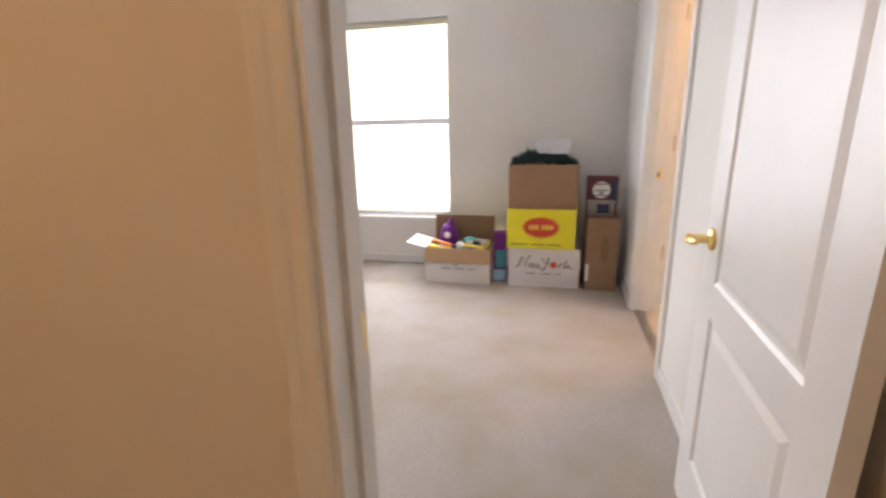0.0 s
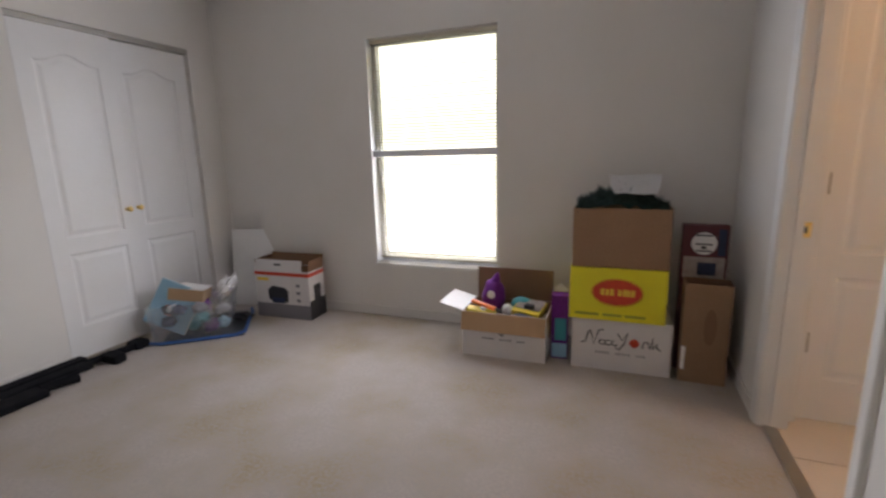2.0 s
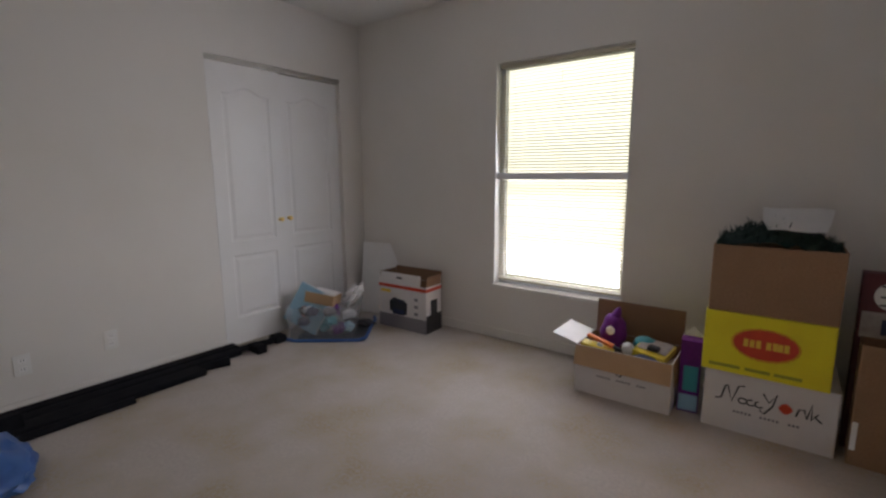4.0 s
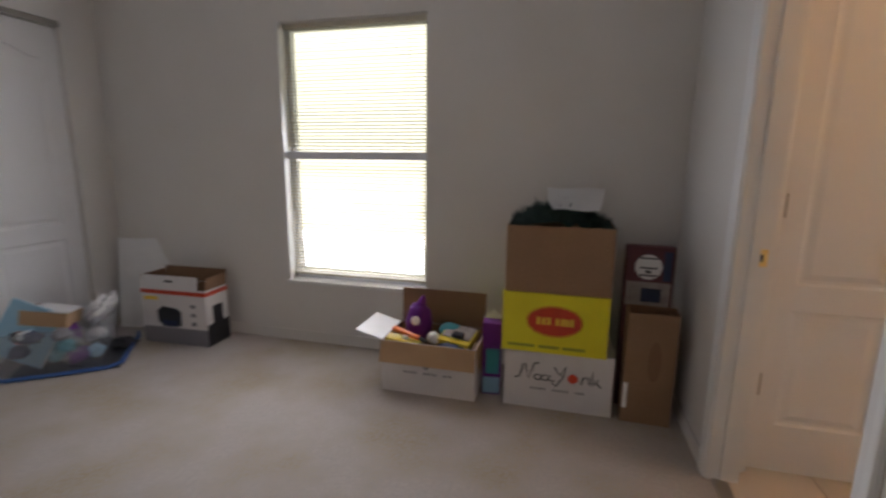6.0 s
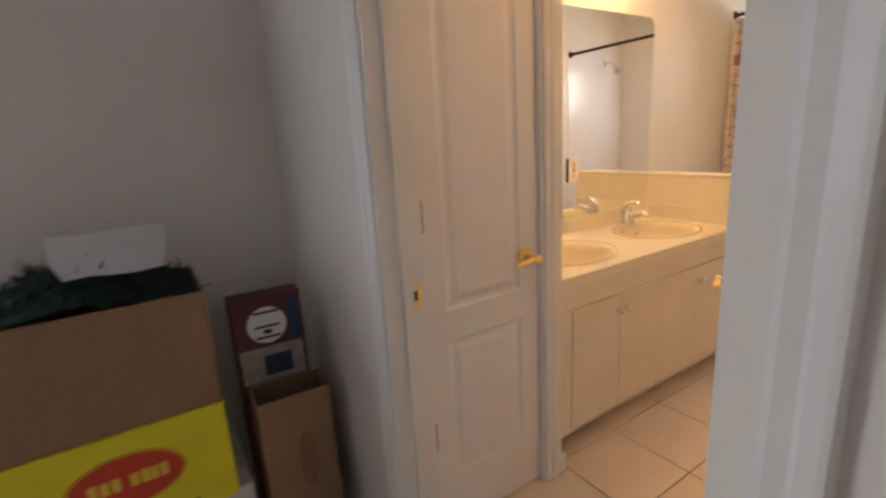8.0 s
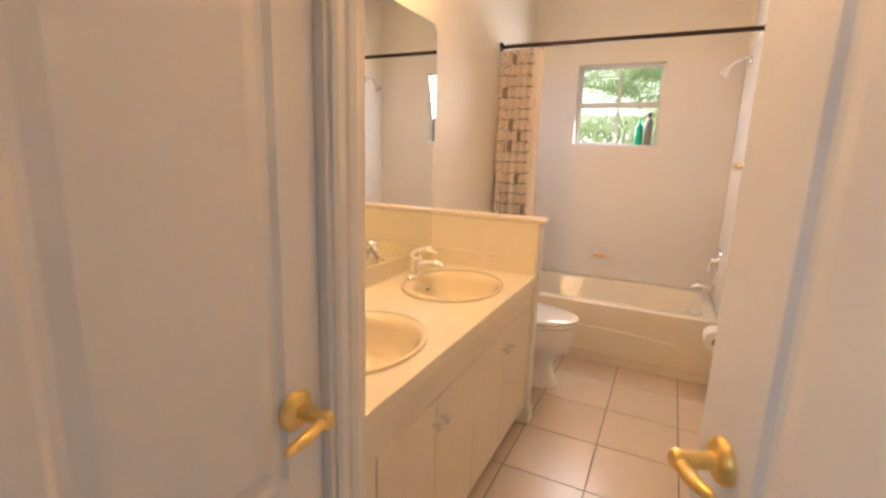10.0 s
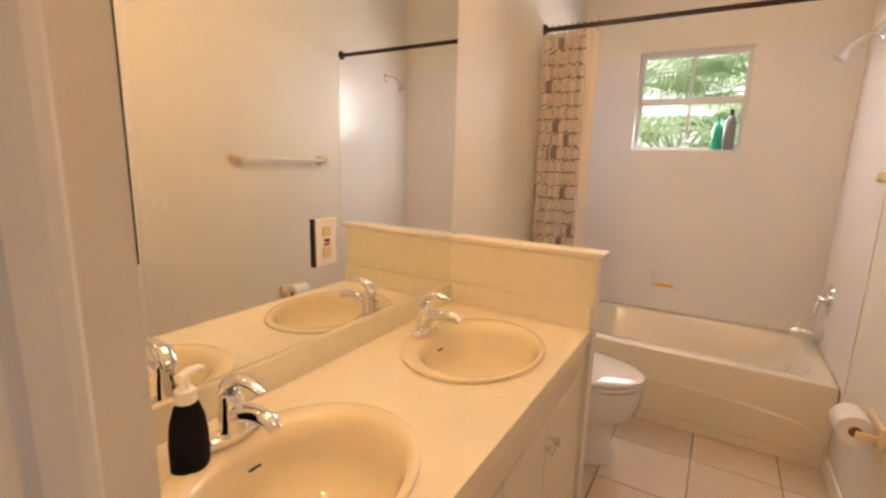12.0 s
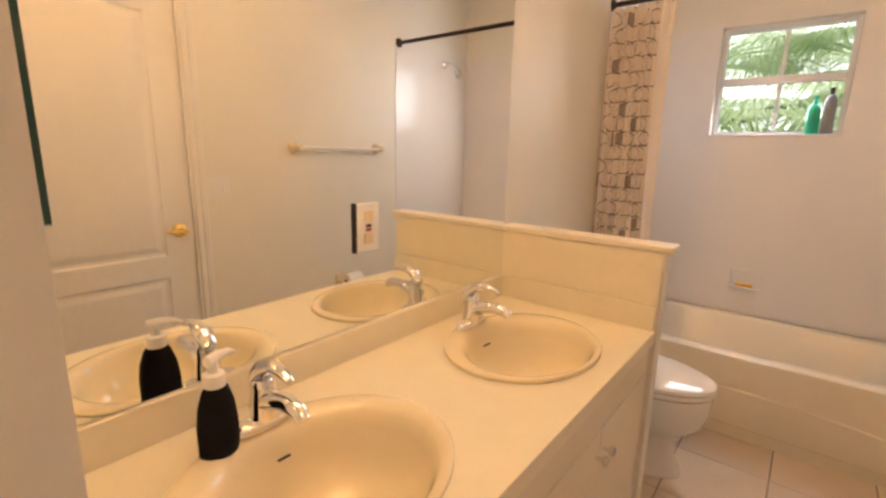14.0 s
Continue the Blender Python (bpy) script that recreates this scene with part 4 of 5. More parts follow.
soap = thing("soap_dispenser", "matte black soap bottle with a white pump", "soap dispenser", pose(2.735, 5.425, CT, 0, 0, 200))
part("bottle", lathe([(0.034, 0), (0.037, 0.006), (0.037, 0.06), (0.033, 0.095), (0.024, 0.122), (0.017, 0.132)], 28, None, sx=1.0, sy=0.75), MATTE, soap, smooth=True)
part("collar", lathe([(0.018, 0.130), (0.018, 0.152), (0.009, 0.155), (0.008, 0.172)], 20), PAPER, soap, "white pump collar", smooth=True)
part("pump_head", tube([(0.012, 0, 0.176), (-0.01, 0, 0.180), (-0.035, 0, 0.178), (-0.048, 0, 0.171)], [0.010, 0.009, 0.006, 0.004], 10), PAPER, soap, "white pump head", smooth=True)

mirror = thing("wall_mirror", "large frameless vanity mirror with rounded top corner", "mirror")
mx0, mx1, mz0, mz1, rr = XC + 0.006, PX0 - 0.003, CT + 0.083, 1.895, 0.05
outline = [(mx0, mz0), (mx1, mz0)] + [(mx1 - rr + rr * math.cos(radians(a)), mz1 - rr + rr * math.sin(radians(a))) for a in range(0, 91, 15)] + [(mx0, mz1)]
part("glass", prism(outline, 0.002, pose(0, YM - 0.008, 0)), MIRROR, mirror)
part("glass_edge", prism([(x + (0.0015 if x > 3 else -0.0015), z + (0.0015 if z > 1.5 else -0.0015)) for x, z in outline], 0.004, pose(0, YM - 0.0055, 0)), GLASSEDGE, mirror, "dark green glass edge")
side_mirror = thing("side_mirror", "narrow frameless mirror on the closet side wall", "mirror")
part("glass", boxed(XC + 0.0042, XC + 0.0055, YC + 0.010, YC + 0.45, 1.255, 2.12), MIRROR, side_mirror)
part("glass_edge", boxed(XC + 0.0005, XC + 0.0041, YC + 0.006, YC + 0.452, 1.253, 2.122), GLASSEDGE, side_mirror, "dark green glass edge")

light = thing("vanity_light", "warm globe light bar above the mirror", "light fixture", pose(3.2, YM, 2.13))
part("back_plate", boxed(-0.42, 0.42, -0.03, -0.001, -0.05, 0.05, bevel=0.006), BRASS, light)
for x in (-0.3, -0.1, 0.1, 0.3):
    part("globe", lathe([(0.012, -0.048), (0.033, -0.036), (0.047, -0.012), (0.047, 0.012), (0.033, 0.036), (0.012, 0.048)], 16, pose(x, -0.085, 0)), BULB, light, "glowing warm globe", smooth=True)
    part("socket", lathe([(0.018, 0), (0.018, 0.02)], 12, pose(x, -0.03, 0, 90, 0, 0)), BRASS, light)

# Unseen fill light added near the ceiling to warm the linen closet door.
DOME = BULB.copy()
DOME.name = "warm fill glow"
DOME.node_tree.nodes["Principled BSDF"].inputs["Emission Color"].default_value = (1.0, 0.50, 0.19, 1)
DOME.node_tree.nodes["Principled BSDF"].inputs["Emission Strength"].default_value = 30.0
dome = thing("fill_light", "added warm fill light shaped as a ceiling dome", "ceiling light", pose(2.75, 4.52, H))
part("base_ring", lathe([(0.12, -0.02), (0.125, -0.001)], 28), BRASS, dome, smooth=True)
part("fill_shell", lathe([(0.02, -0.085), (0.06, -0.075), (0.095, -0.05), (0.11, -0.021)], 28), DOME, dome, "glowing shell of the added fill light", smooth=True)

# ---- bathroom: toilet ----


def oval_ring(bm, cy, rx, ry, z, n=36, back=None):
    vs = []
    for k in range(n):
        a = 2 * math.pi * k / n
        x, y = rx * math.cos(a), cy + ry * math.sin(a)
        if back is not None:
            y = min(y, back)
        vs.append(bm.verts.new((x, y, z)))
    return vs


def skin(bm, rings):
    n = len(rings[0])
    for a, b in zip(rings, rings[1:]):
        for k in range(n):
            bm.faces.new((a[k], a[(k + 1) % n], b[(k + 1) % n], b[k]))
    bm.faces.new(rings[0][::-1])
    bm.faces.new(rings[-1])
    bmesh.ops.recalc_face_normals(bm, faces=bm.faces)


toilet = thing("toilet", "white porcelain toilet with closed lid", "toilet", pose(4.345, YM, 0))
bm = bmesh.new()
skin(bm, [oval_ring(bm, cy, rx, ry, z) for cy, rx, ry, z in ((-0.36, 0.108, 0.255, 0), (-0.36, 0.106, 0.25, 0.02), (-0.355, 0.090, 0.225, 0.09), (-0.35, 0.092, 0.23, 0.15), (-0.34, 0.125, 0.28, 0.195), (-0.335, 0.160, 0.335, 0.24), (-0.33, 0.178, 0.355, 0.29), (-0.33, 0.186, 0.362, 0.34), (-0.33, 0.187, 0.362, 0.376))])
part("bowl", bm, PORCELAIN, toilet, smooth=True)
bm = bmesh.new()
skin(bm, [oval_ring(bm, -0.33, rx, ry, z) for rx, ry, z in ((0.185, 0.362, 0.380), (0.190, 0.368, 0.386), (0.190, 0.368, 0.395), (0.186, 0.364, 0.400))])
part("seat", bm, PORCELAIN, toilet, smooth=True)
bm = bmesh.new()
skin(bm, [oval_ring(bm, -0.33, rx, ry, z) for rx, ry, z in ((0.184, 0.362, 0.404), (0.192, 0.370, 0.409), (0.190, 0.368, 0.420), (0.17, 0.345, 0.428), (0.08, 0.18, 0.432))])
part("lid", bm, PORCELAIN, toilet, smooth=True)
part("tank", boxed(-0.21, 0.21, -0.195, -0.012, 0.36, 0.70, bevel=0.02), PORCELAIN, toilet, smooth=True)
part("tank_lid", boxed(-0.22, 0.22, -0.205, -0.008, 0.70, 0.735, bevel=0.01), PORCELAIN, toilet, smooth=True)
part("flush_lever", tube([(-0.15, -0.20, 0.63), (-0.15, -0.215, 0.63), (-0.08, -0.218, 0.625)], 0.007, 8), CHROME, toilet, "chrome flush lever", smooth=True)

# ---- bathroom: tub, surround, fittings ----
TX, TZ = 4.80, 0.395
tubt = thing("bathtub", "ivory enamelled alcove bathtub", "bathtub")
bm = bmesh.new()
x0, x1, y0, y1 = TX, XE - 0.003, YS + 0.003, YM - 0.003


def tub_ring(ix, iy, z, r):
    pts = []
    ax0, ax1, ay0, ay1 = x0 + ix, x1 - ix * 0.8, y0 + iy, y1 - iy
    for cx, cy, a0 in ((ax1 - r, ay1 - r, 0), (ax0 + r, ay1 - r, 90), (ax0 + r, ay0 + r, 180), (ax1 - r, ay0 + r, 270)):
        for k in range(7):
            a = radians(a0 + 90 * k / 6)
            pts.append(bm.verts.new((cx + r * math.cos(a), cy + r * math.sin(a), z)))
    return pts


skin(bm, [tub_ring(0, 0, 0, 0.004), tub_ring(0, 0, TZ - 0.02, 0.004), tub_ring(0.004, 0.004, TZ - 0.005, 0.006), tub_ring(0.015, 0.015, TZ, 0.01), tub_ring(0.075, 0.07, TZ, 0.12), tub_ring(0.09, 0.085, TZ - 0.012, 0.12), tub_ring(0.13, 0.15, 0.12, 0.12), tub_ring(0.19, 0.24, 0.07, 0.1)])
part("shell", bm, TUB, tubt, smooth=True)
bm = bmesh.new()
pts = [(y0 + 0.02, 0.06), (y1 - 0.02, 0.06), (y1 - 0.02, 0.20)] + [(y1 - 0.02 - (y1 - y0 - 0.16) * k / 10, 0.20 + 0.035 * math.sin(math.pi * k / 10)) for k in range(1, 10)] + [(y0 + 0.12, 0.19), (y0 + 0.02, 0.12)]
a = [bm.verts.new((TX - 0.006, y, z)) for y, z in pts]
b = [bm.verts.new((TX + 0.002, y + (0.006 if y > 4.8 else -0.006), z + (0.008 if z > 0.1 else -0.008))) for y, z in pts]
bm.faces.new(a)
for i in range(len(a)):
    j = (i + 1) % len(a)
    bm.faces.new((a[i], b[i], b[j], a[j]))
bmesh.ops.recalc_face_normals(bm, faces=bm.faces)
part("apron_panel", bm, TUB, tubt)
over = part("overflow_plate", lathe([(0.034, 0), (0.032, 0.006), (0.01, 0.010)], 18), CHROME, tubt, "chrome overflow plate", smooth=True)
over.matrix_local = pose(5.20, YS + 0.135, 0.28, -75, 0, 0)

SZ = 2.0
bm = bmesh.new()
box(bm, XE - 0.007, XE - 0.001, YS + 0.003, BY0, TZ + 0.001, SZ)
box(bm, XE - 0.007, XE - 0.001, BY1, YM - 0.003, TZ + 0.001, SZ)
box(bm, XE - 0.007, XE - 0.001, BY0, BY1, TZ + 0.001, BZ0)
structure("trim_tub_surround", bm, SURROUND, "glossy white tub surround around the window", "tub surround")
for ya, yb in ((YS + 0.0005, YS + 0.003), (YM - 0.003, YM - 0.0005)):
    structure("trim_tub_surround", boxed(TX - 0.06, XE - 0.001, ya, yb, TZ + 0.001, SZ), SURROUND, "glossy white tub surround panel", "tub surround")

dish = thing("soap_dish", "white ceramic soap dish with orange soap on the wall", "soap dish", pose(XE - 0.007, 4.915, 0.60))
part("back", boxed(-0.012, 0, -0.075, 0.075, -0.055, 0.055, bevel=0.006), PORCELAIN, dish)
part("shelf", boxed(-0.05, -0.010, -0.07, 0.07, -0.05, -0.038, bevel=0.005), PORCELAIN, dish)
part("bar", boxed(-0.04, -0.012, -0.045, 0.045, -0.037, -0.018, bevel=0.007), SOAP, dish, "orange soap bar")

rodt = thing("shower_rod", "dark bronze shower curtain rod", "curtain rod")
part("rod", tube([(4.77, YM - 0.01, 1.985), (4.77, YS + 0.01, 1.985)], 0.0125, 12), BRONZE, rodt, smooth=True)
for y, r in ((YM - 0.001, 90), (YS + 0.001, -90)):
    part("flange", lathe([(0.03, 0), (0.026, 0.012), (0.015, 0.02)], 16, pose(4.77, y, 1.985, r, 0, 0)), BRONZE, rodt, smooth=True)

curtain = thing("shower_curtain", "gathered white shower curtain with black line pattern", "shower curtain", pose(4.75, 0, 0))
CY_A, CY_B, CZ_T, CZ_B = 5.262, 5.551, 1.955, 0.45
nu, nv = 90, 24


def fold(u, v):
    """Where the gathered cloth lies: u across, v down, both 0 to 1."""
    amp = 0.028 + 0.012 * v
    wave = math.sin(u * 2 * math.pi * 5.3 + 0.5 * math.sin(v * 3)) + 0.35 * math.sin(u * 2 * math.pi * 11 + 1.3)
    return Vector((-0.015 + amp * wave * 0.75, CY_A + (CY_B - CY_A) * (u + 0.02 * math.sin(v * 4 + 6 * u)), CZ_T + (CZ_B - CZ_T) * v))


bm = bmesh.new()
grid = [[bm.verts.new(fold(i / nu, j / nv)) for i in range(nu + 1)] for j in range(nv + 1)]
for j in range(nv):
    for i in range(nu):
        bm.faces.new((grid[j][i], grid[j][i + 1], grid[j + 1][i + 1], grid[j + 1][i]))
part("cloth", bm, CLOTH, curtain, smooth=True)
prints = bmesh.new()


def cloth_line(points, width):
    """A printed line that follows the cloth, just in front of it."""
    n = len(points)
    lv, rv = [], []
    for i, (u, v) in enumerate(points):
        a, b = points[max(i - 1, 0)], points[min(i + 1, n - 1)]
        du, dv = (b[0] - a[0]) * 1.6, (b[1] - a[1]) * 1.5
        s = math.hypot(du, dv) or 1
        pu, pv = -dv / s * width / 1.6, du / s * width / 1.5
        for side, store in ((1, lv), (-1, rv)):
            p = fold(min(max(u + side * pu / 2, 0), 1), min(max(v + side * pv / 2, 0), 1))
            store.append(prints.verts.new((p.x - 0.0025, p.y, p.z)))
    for i in range(n - 1):
        prints.faces.new((lv[i], lv[i + 1], rv[i + 1], rv[i]))


rng = random.Random(3)
fills = bmesh.new()
cols, pitch, lw = 6, 0.0445, 0.0040


def cloth_patch(u0, u1, v0, v1):
    """A printed grey half of a motif, laid on the folds."""
    n = 4
    rows = [[fills.verts.new(fold(u0 + (u1 - u0) * i / n, v) + Vector((-0.002, 0, 0))) for i in range(n + 1)] for v in (v0, (v0 + v1) / 2, v1)]
    for a, b in zip(rows, rows[1:]):
        for i in range(n):
            fills.faces.new((a[i], a[i + 1], b[i + 1], b[i]))


for row in range(21):
    v0 = 0.035 + row * pitch
    for c in range(cols):
        u0 = 0.21 + 0.76 * (c + 0.5) / cols + (0.03 if row % 2 else -0.02)
        ru, rv = 0.056, pitch * 0.47
        style = rng.choice(("ring", "ring", "ring", "half", "cup", "bars"))
        if style == "ring":
            arc = (0, 360)
        elif style == "half":
            arc = (90, 270)
        else:
            arc = (0, 180)
        if style != "bars":
            cloth_line([(u0 + ru * math.cos(radians(arc[0] + (arc[1] - arc[0]) * k / 14)), v0 + rv * math.sin(radians(arc[0] + (arc[1] - arc[0]) * k / 14))) for k in range(15)], lw)
        else:
            for du in (-ru, ru):
                cloth_line([(u0 + du, v0 - rv), (u0 + du, v0), (u0 + du, v0 + rv)], lw)
        cloth_line([(u0, v0 - rv), (u0, v0), (u0, v0 + rv)], lw)
        cloth_line([(u0 - ru * 1.1, v0 + rv), (u0, v0 + rv), (u0 + ru * 1.1, v0 + rv)], lw)
        if rng.random() < 0.12:
            cloth_patch(u0, u0 + ru * 0.95, v0 - rv * 0.9, v0 + rv * 0.9)
part("half_print", fills, GREYPRINT, curtain, "grey half-motif print", kind="stuff")
part("line_print", prints, CLOTHINK, curtain, "black circle and half-circle line print", kind="stuff")
for k in range(9):
    y = CY_A + (CY_B - CY_A) * (k + 0.5) / 9
    ringm = bmesh.new()
    tube([(0.018 * math.cos(a), y, 1.975 + 0.026 * math.sin(a)) for a in [2 * math.pi * i / 12 for i in range(12)]], 0.0015, 5, bm=ringm)
    part("ring", ringm, BRONZE, curtain)

shower = thing("shower_fixture", "chrome shower head on a bent arm", "shower head", pose(5.25, YS + 0.003, 1.90))
part("arm", tube([(0, 0, 0.02), (0, 0.05, 0.03), (0, 0.09, 0.01), (0, 0.115, -0.02)], 0.009, 10), CHROME, shower, smooth=True)
part("flange", lathe([(0.028, 0), (0.024, 0.006), (0.012, 0.012)], 16, pose(0, 0, 0.02, -90, 0, 0)), CHROME, shower, smooth=True)
part("head", lathe([(0.011, 0), (0.014, -0.02), (0.030, -0.055), (0.031, -0.068), (0.027, -0.070)], 18, pose(0, 0.112, -0.012, 32, 0, 0)), CHROME, shower, smooth=True)

valve = thing("shower_valve", "chrome single-lever tub valve on the wall", "valve", pose(5.30, YS + 0.003, 0.66))
part("plate", lathe([(0.082, 0), (0.078, 0.008), (0.03, 0.014), (0.026, 0.05), (0.02, 0.056)], 28, pose(0, 0, 0, -90, 0, 0)), CHROME, valve, smooth=True)
part("lever", tube([(0, 0.045, 0), (-0.02, 0.055, -0.03), (-0.03, 0.06, -0.07)], [0.012, 0.010, 0.007], 10), CHROME, valve, smooth=True)
spout = thing("tub_spout", "chrome tub spout on the wall", "spout", pose(5.30, YS + 0.003, 0.475))
part("spout_body", tube([(0, 0, 0), (0, 0.06, 0), (0, 0.115, -0.002), (0, 0.14, -0.012)], [0.028, 0.027, 0.024, 0.017], 16), CHROME, spout, smooth=True)
part("diverter", lathe([(0.004, 0.02), (0.004, 0.038), (0.007, 0.042), (0.005, 0.048)], 10, pose(0, 0.11, 0)), CHROME, spout)

paper = thing("toilet_paper", "white toilet paper roll on an ivory holder", "toilet paper", pose(4.28, YS, 0.47))
part("holder", boxed(-0.085, 0.085, 0, 0.018, -0.03, 0.045, bevel=0.006), IVORY, paper)
for x in (-0.075, 0.075):
    part("arm", boxed(x - 0.008, x + 0.008, 0.015, 0.075, -0.012, 0.014, bevel=0.006), IVORY, paper)
part("roll", lathe([(0.018, -0.055), (0.052, -0.055), (0.053, 0), (0.052, 0.055), (0.018, 0.055)], 28, pose(0, 0.07, 0, 0, 90, 0)), PAPER, paper, smooth=True)
for s in (-1, 1):
    part("roll_core", lathe([(0.019, 0), (0.019, 0.001)], 16, pose(s * 0.0555, 0.07, 0, 0, 90, 0)), CARD_IN, paper, "dark cardboard core")

bar = thing("towel_bar", "ivory ceramic posts with a clear towel bar", "towel bar", pose(4.24, YS, 1.295))
for x in (-0.31, 0.31):
    part("post", lathe([(0.034, 0), (0.030, 0.012), (0.018, 0.03), (0.020, 0.06), (0.014, 0.078)], 16, pose(x, 0, 0, -90, 0, 0)), IVORY, bar, smooth=True)
part("rail", tube([(-0.31, 0.055, 0), (0.31, 0.055, 0)], 0.009, 10), PORCELAIN, bar, smooth=True)

sw = thing("light_switch", "white double switch plate on the bathroom wall", "switch", pose(3.50, YS, 1.085))
part("plate", boxed(-0.058, 0.058, 0, 0.006, -0.058, 0.058, bevel=0.002), TRIM, sw)
for x in (-0.024, 0.024):
    part("toggle", boxed(x - 0.005, x + 0.005, 0.005, 0.014, -0.011, 0.011, bevel=0.001), PAPER, sw)
gfci = thing("mirror_outlet", "white outlet plate set in the mirror", "outlet", pose(3.19, YM - 0.010, 1.10))
part("plate", boxed(-0.036, 0.036, -0.006, 0, -0.06, 0.06, bevel=0.002), PAPER, gfci)
# Dark strip drawn for the reflection of the plate's side in the mirror.
part("plate_gap", boxed(-0.043, -0.0362, -0.004, 0.0, -0.062, 0.062), INK, gfci, "dark strip for the mirrored side of the plate")
for z0 in (-0.028, 0.028):
    part("socket", boxed(-0.014, 0.014, -0.0085, -0.004, z0 - 0.013, z0 + 0.013, bevel=0.002), IVORY, gfci)
part("test_button", boxed(-0.008, 0.008, -0.009, -0.005, 0.001, 0.008), INK, gfci, "dark test button")
part("reset_button", boxed(-0.008, 0.008, -0.009, -0.005, -0.009, -0.002), RED, gfci, "red reset button")

# ---- bathroom: window and what stands beyond ----
bw = thing("window_2", "small white bathroom sash window with divided panes", "window", kind="structure")
xw = XE + 0.06
bm = bmesh.new()
for ya, yb, za, zb in ((BY0, BY0 + 0.025, BZ0, BZ1), (BY1 - 0.025, BY1, BZ0, BZ1), (BY0 + 0.025, BY1 - 0.025, BZ0, BZ0 + 0.025), (BY0 + 0.025, BY1 - 0.025, BZ1 - 0.025, BZ1)):
    box(bm, xw, xw + 0.045, ya, yb, za, zb, bevel=0.003)
part("window_frame", bm, VINYL, bw)
part("meeting_rail", boxed(xw - 0.008, xw + 0.03, BY0 + 0.025, BY1 - 0.025, 1.685, 1.725, bevel=0.003), VINYL, bw)
part("muntin", boxed(xw + 0.008, xw + 0.02, (BY0 + BY1) / 2 - 0.009, (BY0 + BY1) / 2 + 0.009, BZ0 + 0.025, 1.685), VINYL, bw)
part("muntin", boxed(xw + 0.008, xw + 0.02, (BY0 + BY1) / 2 - 0.009, (BY0 + BY1) / 2 + 0.009, 1.725, BZ1 - 0.025), VINYL, bw)
for za, zb in ((BZ0 + 0.025, 1.685), (1.725, BZ1 - 0.025)):
    for ya, yb in ((BY0 + 0.025, (BY0 + BY1) / 2 - 0.009), ((BY0 + BY1) / 2 + 0.009, BY1 - 0.025)):
        pane = part("pane", boxed(xw + 0.012, xw + 0.015, ya, yb, za, zb), GLASS, bw)
        pane.visible_shadow = False
part("window_sill", boxed(XE - 0.016, xw, BY0, BY1, BZ0 - 0.004, BZ0 + 0.008, bevel=0.003), VINYL, bw)

shampoo = thing("shampoo_bottle", "green shampoo bottle on the window sill", "bottle", pose(XE + 0.025, 4.735, BZ0 + 0.008))
part("bottle", lathe([(0.026, 0), (0.029, 0.006), (0.029, 0.12), (0.022, 0.145), (0.011, 0.155)], 20, None, sx=0.7), GREENBOTTLE, shampoo, smooth=True)
part("cap", lathe([(0.012, 0.155), (0.012, 0.185), (0.008, 0.19)], 14), GREENBOTTLE, shampoo, smooth=True)
cond = thing("conditioner_bottle", "grey bottle with dark cap on the window sill", "bottle", pose(XE + 0.02, 4.675, BZ0 + 0.008))
part("bottle", lathe([(0.024, 0), (0.027, 0.005), (0.027, 0.16), (0.018, 0.19), (0.010, 0.195)], 20, None, sx=0.75), GREYBOTTLE, cond, smooth=True)
part("cap", lathe([(0.011, 0.195), (0.011, 0.225), (0.007, 0.23)], 14), INK, cond, smooth=True)

def glow(name, colour, strength):
    mat = bpy.data.materials.new(name)
    mat.use_nodes = True
    node = mat.node_tree.nodes["Principled BSDF"]
    node.inputs["Base Color"].default_value = (0, 0, 0, 1)
    node.inputs["Emission Color"].default_value, node.inputs["Emission Strength"].default_value = (*colour, 1), strength
    return mat


structure("backdrop", boxed(-9, 9, 11.0, 11.1, -0.44, 9), glow("hazy bright sky", (1.0, 0.96, 0.74), 1.9), "bright hazy sky beyond the bedroom window", "sky")
structure("backdrop", boxed(14.0, 14.1, -4, 12, -0.44, 9), glow("pale garden sky", (0.95, 1.0, 0.92), 2.2), "pale bright sky beyond the bathroom window", "sky")
structure("ground", boxed(-300, 300, -300, 300, -0.6, -0.45), EARTH, "dry lawn around the house", "ground")


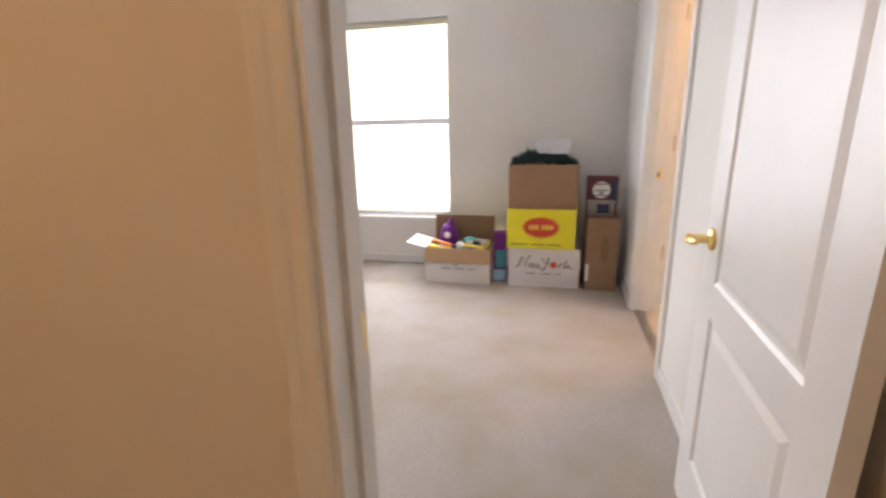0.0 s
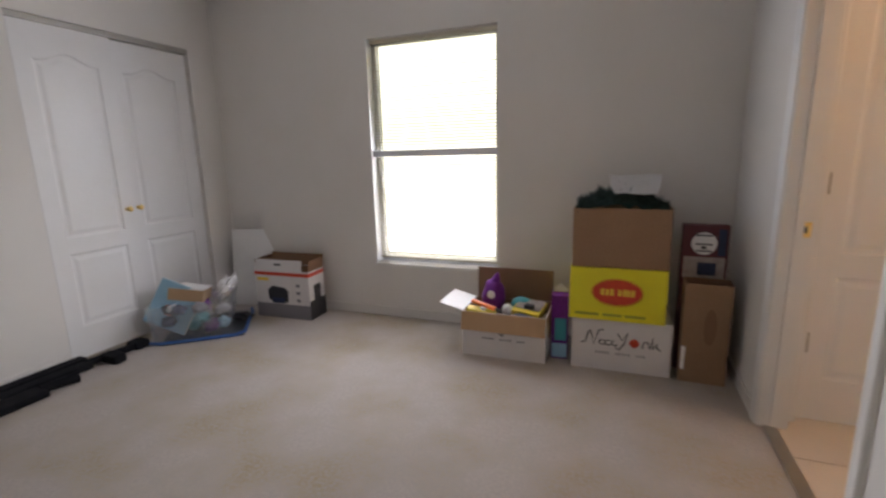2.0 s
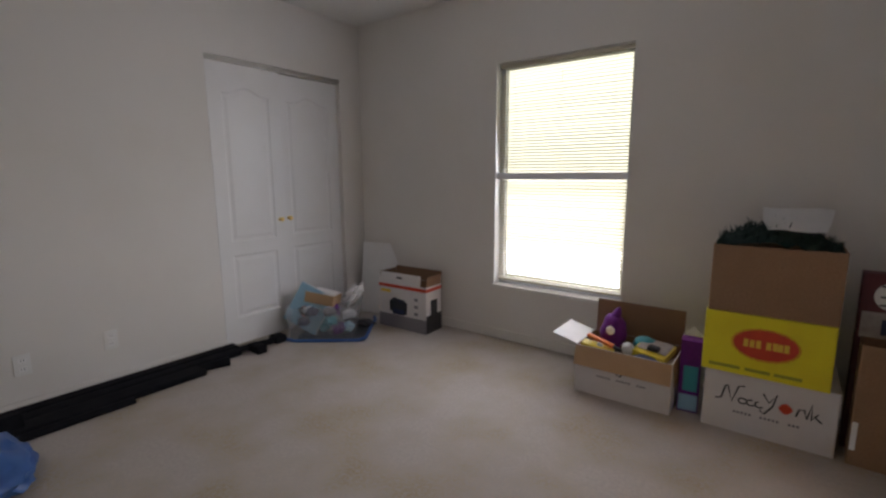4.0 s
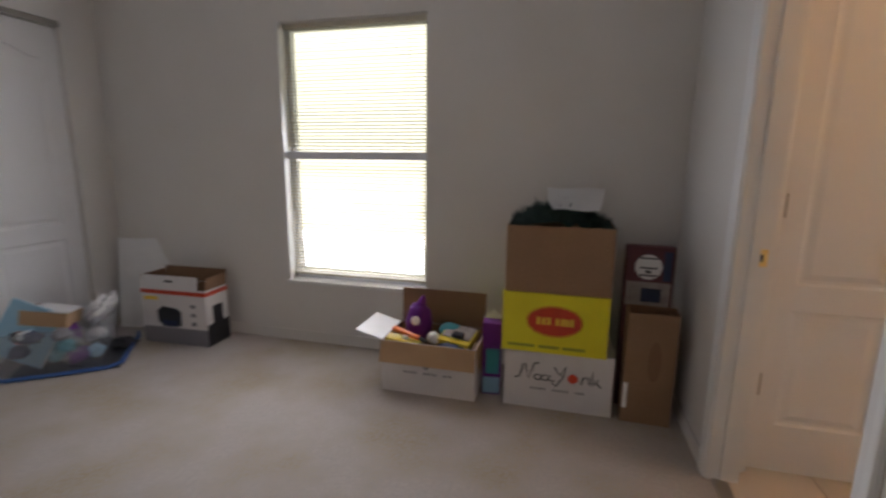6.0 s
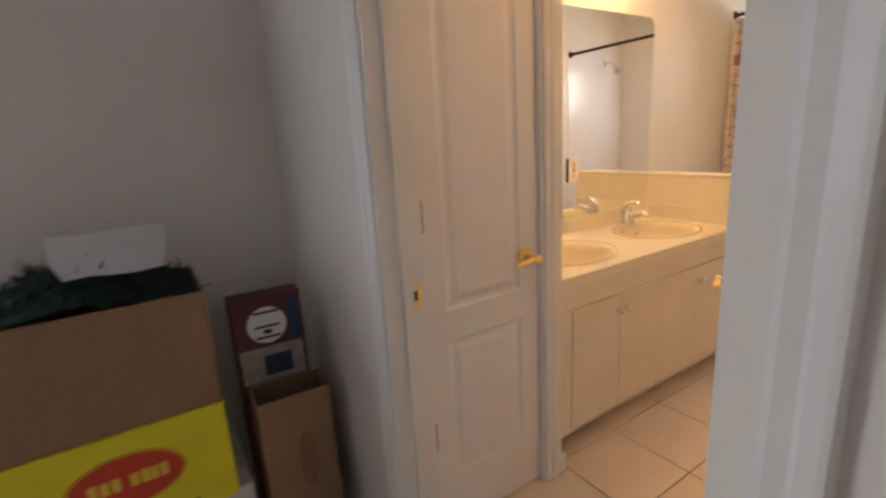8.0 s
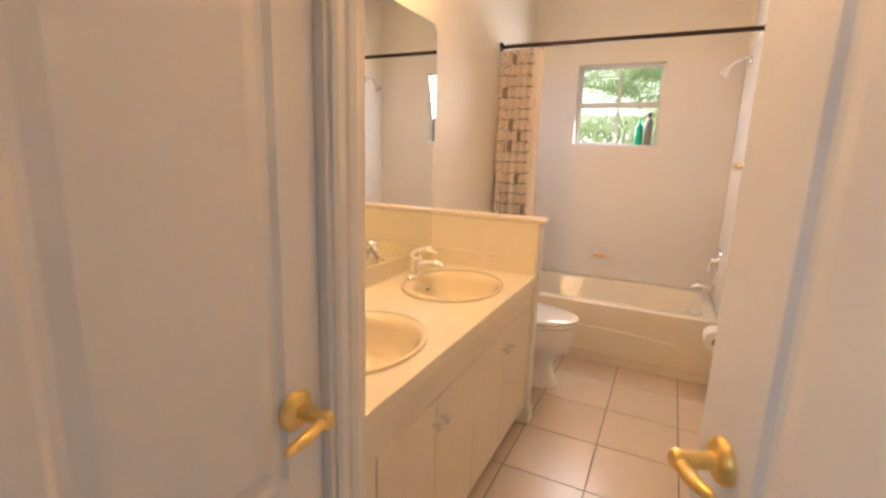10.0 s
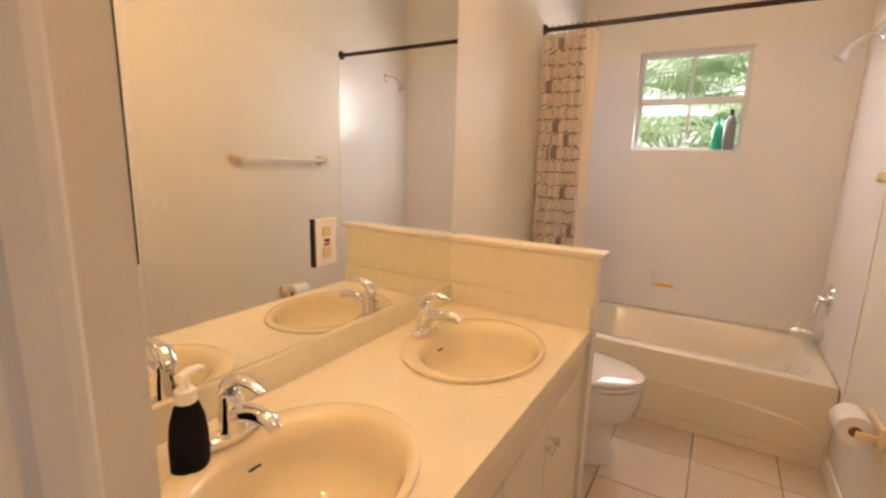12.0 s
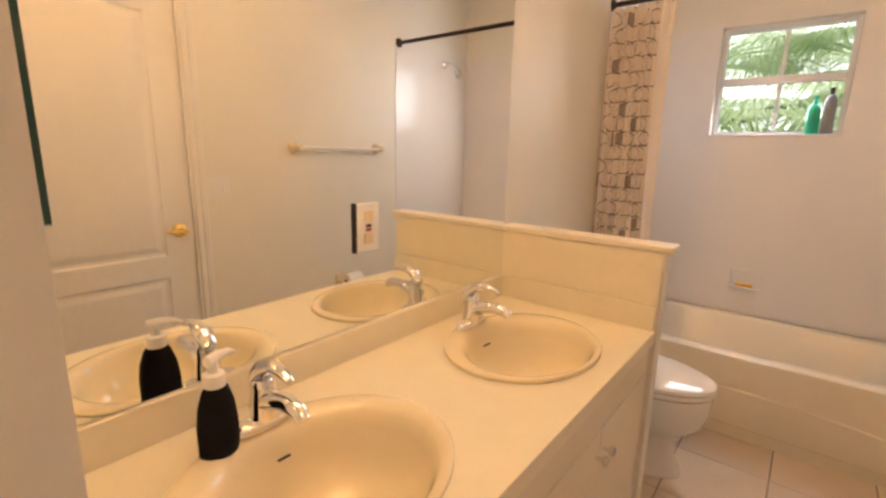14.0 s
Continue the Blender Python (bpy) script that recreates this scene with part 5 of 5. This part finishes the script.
def palm(x, y, height, seed, n=16):
    rg = random.Random(seed)
    ob = thing("palm_tree", "palm tree with fanned green fronds outside the window", "palm tree", pose(x, y, -0.45), group="palms outside")
    part("trunk", tube([(0, 0, 0), (0.05, 0.03, height * 0.5), (0, 0, height)], [0.16, 0.13, 0.11], 12), CARD, ob, smooth=True)
    bm = bmesh.new()
    for k in range(n):
        a, lift = 2 * math.pi * k / n + rg.uniform(-0.2, 0.2), rg.uniform(-0.2, 1.0)
        out = Vector((math.cos(a), math.sin(a), 0))
        p = Vector((0, 0, height))
        stem = rg.uniform(0.5, 0.9)
        tip = p + out * stem * math.cos(lift) + Vector((0, 0, stem * math.sin(lift)))
        tube([p, (p + tip) / 2 + Vector((0, 0, 0.04)), tip], 0.012, 5, bm=bm)
        side = out.cross(Vector((0, 0, 1))).normalized()
        up = Vector((0, 0, 1))
        for i in range(44):
            b = radians(-125 + 250 * i / 43)
            d = (out * math.cos(b) + side * math.sin(b)).normalized()
            ln = rg.uniform(0.55, 0.75)
            w = d.cross(up).normalized() * 0.013
            mid_p = tip + d * ln * 0.55 + up * 0.05
            end = tip + d * ln - up * rg.uniform(0.02, 0.2)
            v = [bm.verts.new(q) for q in (tip, mid_p - w, end, mid_p + w)]
            bm.faces.new(v)
    part("crown", bm, LEAF, ob)


palm(7.5, 5.1, 1.65, 1, 26)
palm(8.4, 5.9, 2.7, 2, 24)
palm(8.2, 4.3, 2.5, 3, 22)
palm(8.9, 5.2, 1.5, 4, 22)

# ---- hall ----
hall = thing("hall_lamp_fitting", "small warm ceiling globe in the hall", "ceiling light", pose(0.3, 1.1, H))
part("canopy", lathe([(0.07, -0.03), (0.08, -0.001)], 20), BRASS, hall, smooth=True)

# ---- floor tiles ----
TS, G = 0.343, 0.005
me = None
tiles_under = bpy.data.objects["floor_bathroom"]
for i in range(-5, 8):
    for j in range(-2, 4):
        xa, ya = 3.176 + TS * (i - 0), 4.650 + TS * (j - 1)
        ex0, ex1, ey0, ey1 = max(xa, XR + 0.062), min(xa + TS, XE), max(ya, YS - 0.02), min(ya + TS, YM)
        if ex1 - ex0 < 0.03 or ey1 - ey0 < 0.03 or ex0 > TX:
            continue
        whole = abs(ex1 - ex0 - TS) < 1e-6 and abs(ey1 - ey0 - TS) < 1e-6
        if whole and me:
            shared("tile", me, tiles_under, pose(xa, ya, 0))
        else:
            ob = part("tile", boxed(G / 2, ex1 - ex0 - G / 2, G / 2, ey1 - ey0 - G / 2, -0.006, 0.0, bevel=0.0015), TILE, tiles_under)
            ob.matrix_local = pose(ex0, ey0, 0)
            if whole:
                me = ob.data
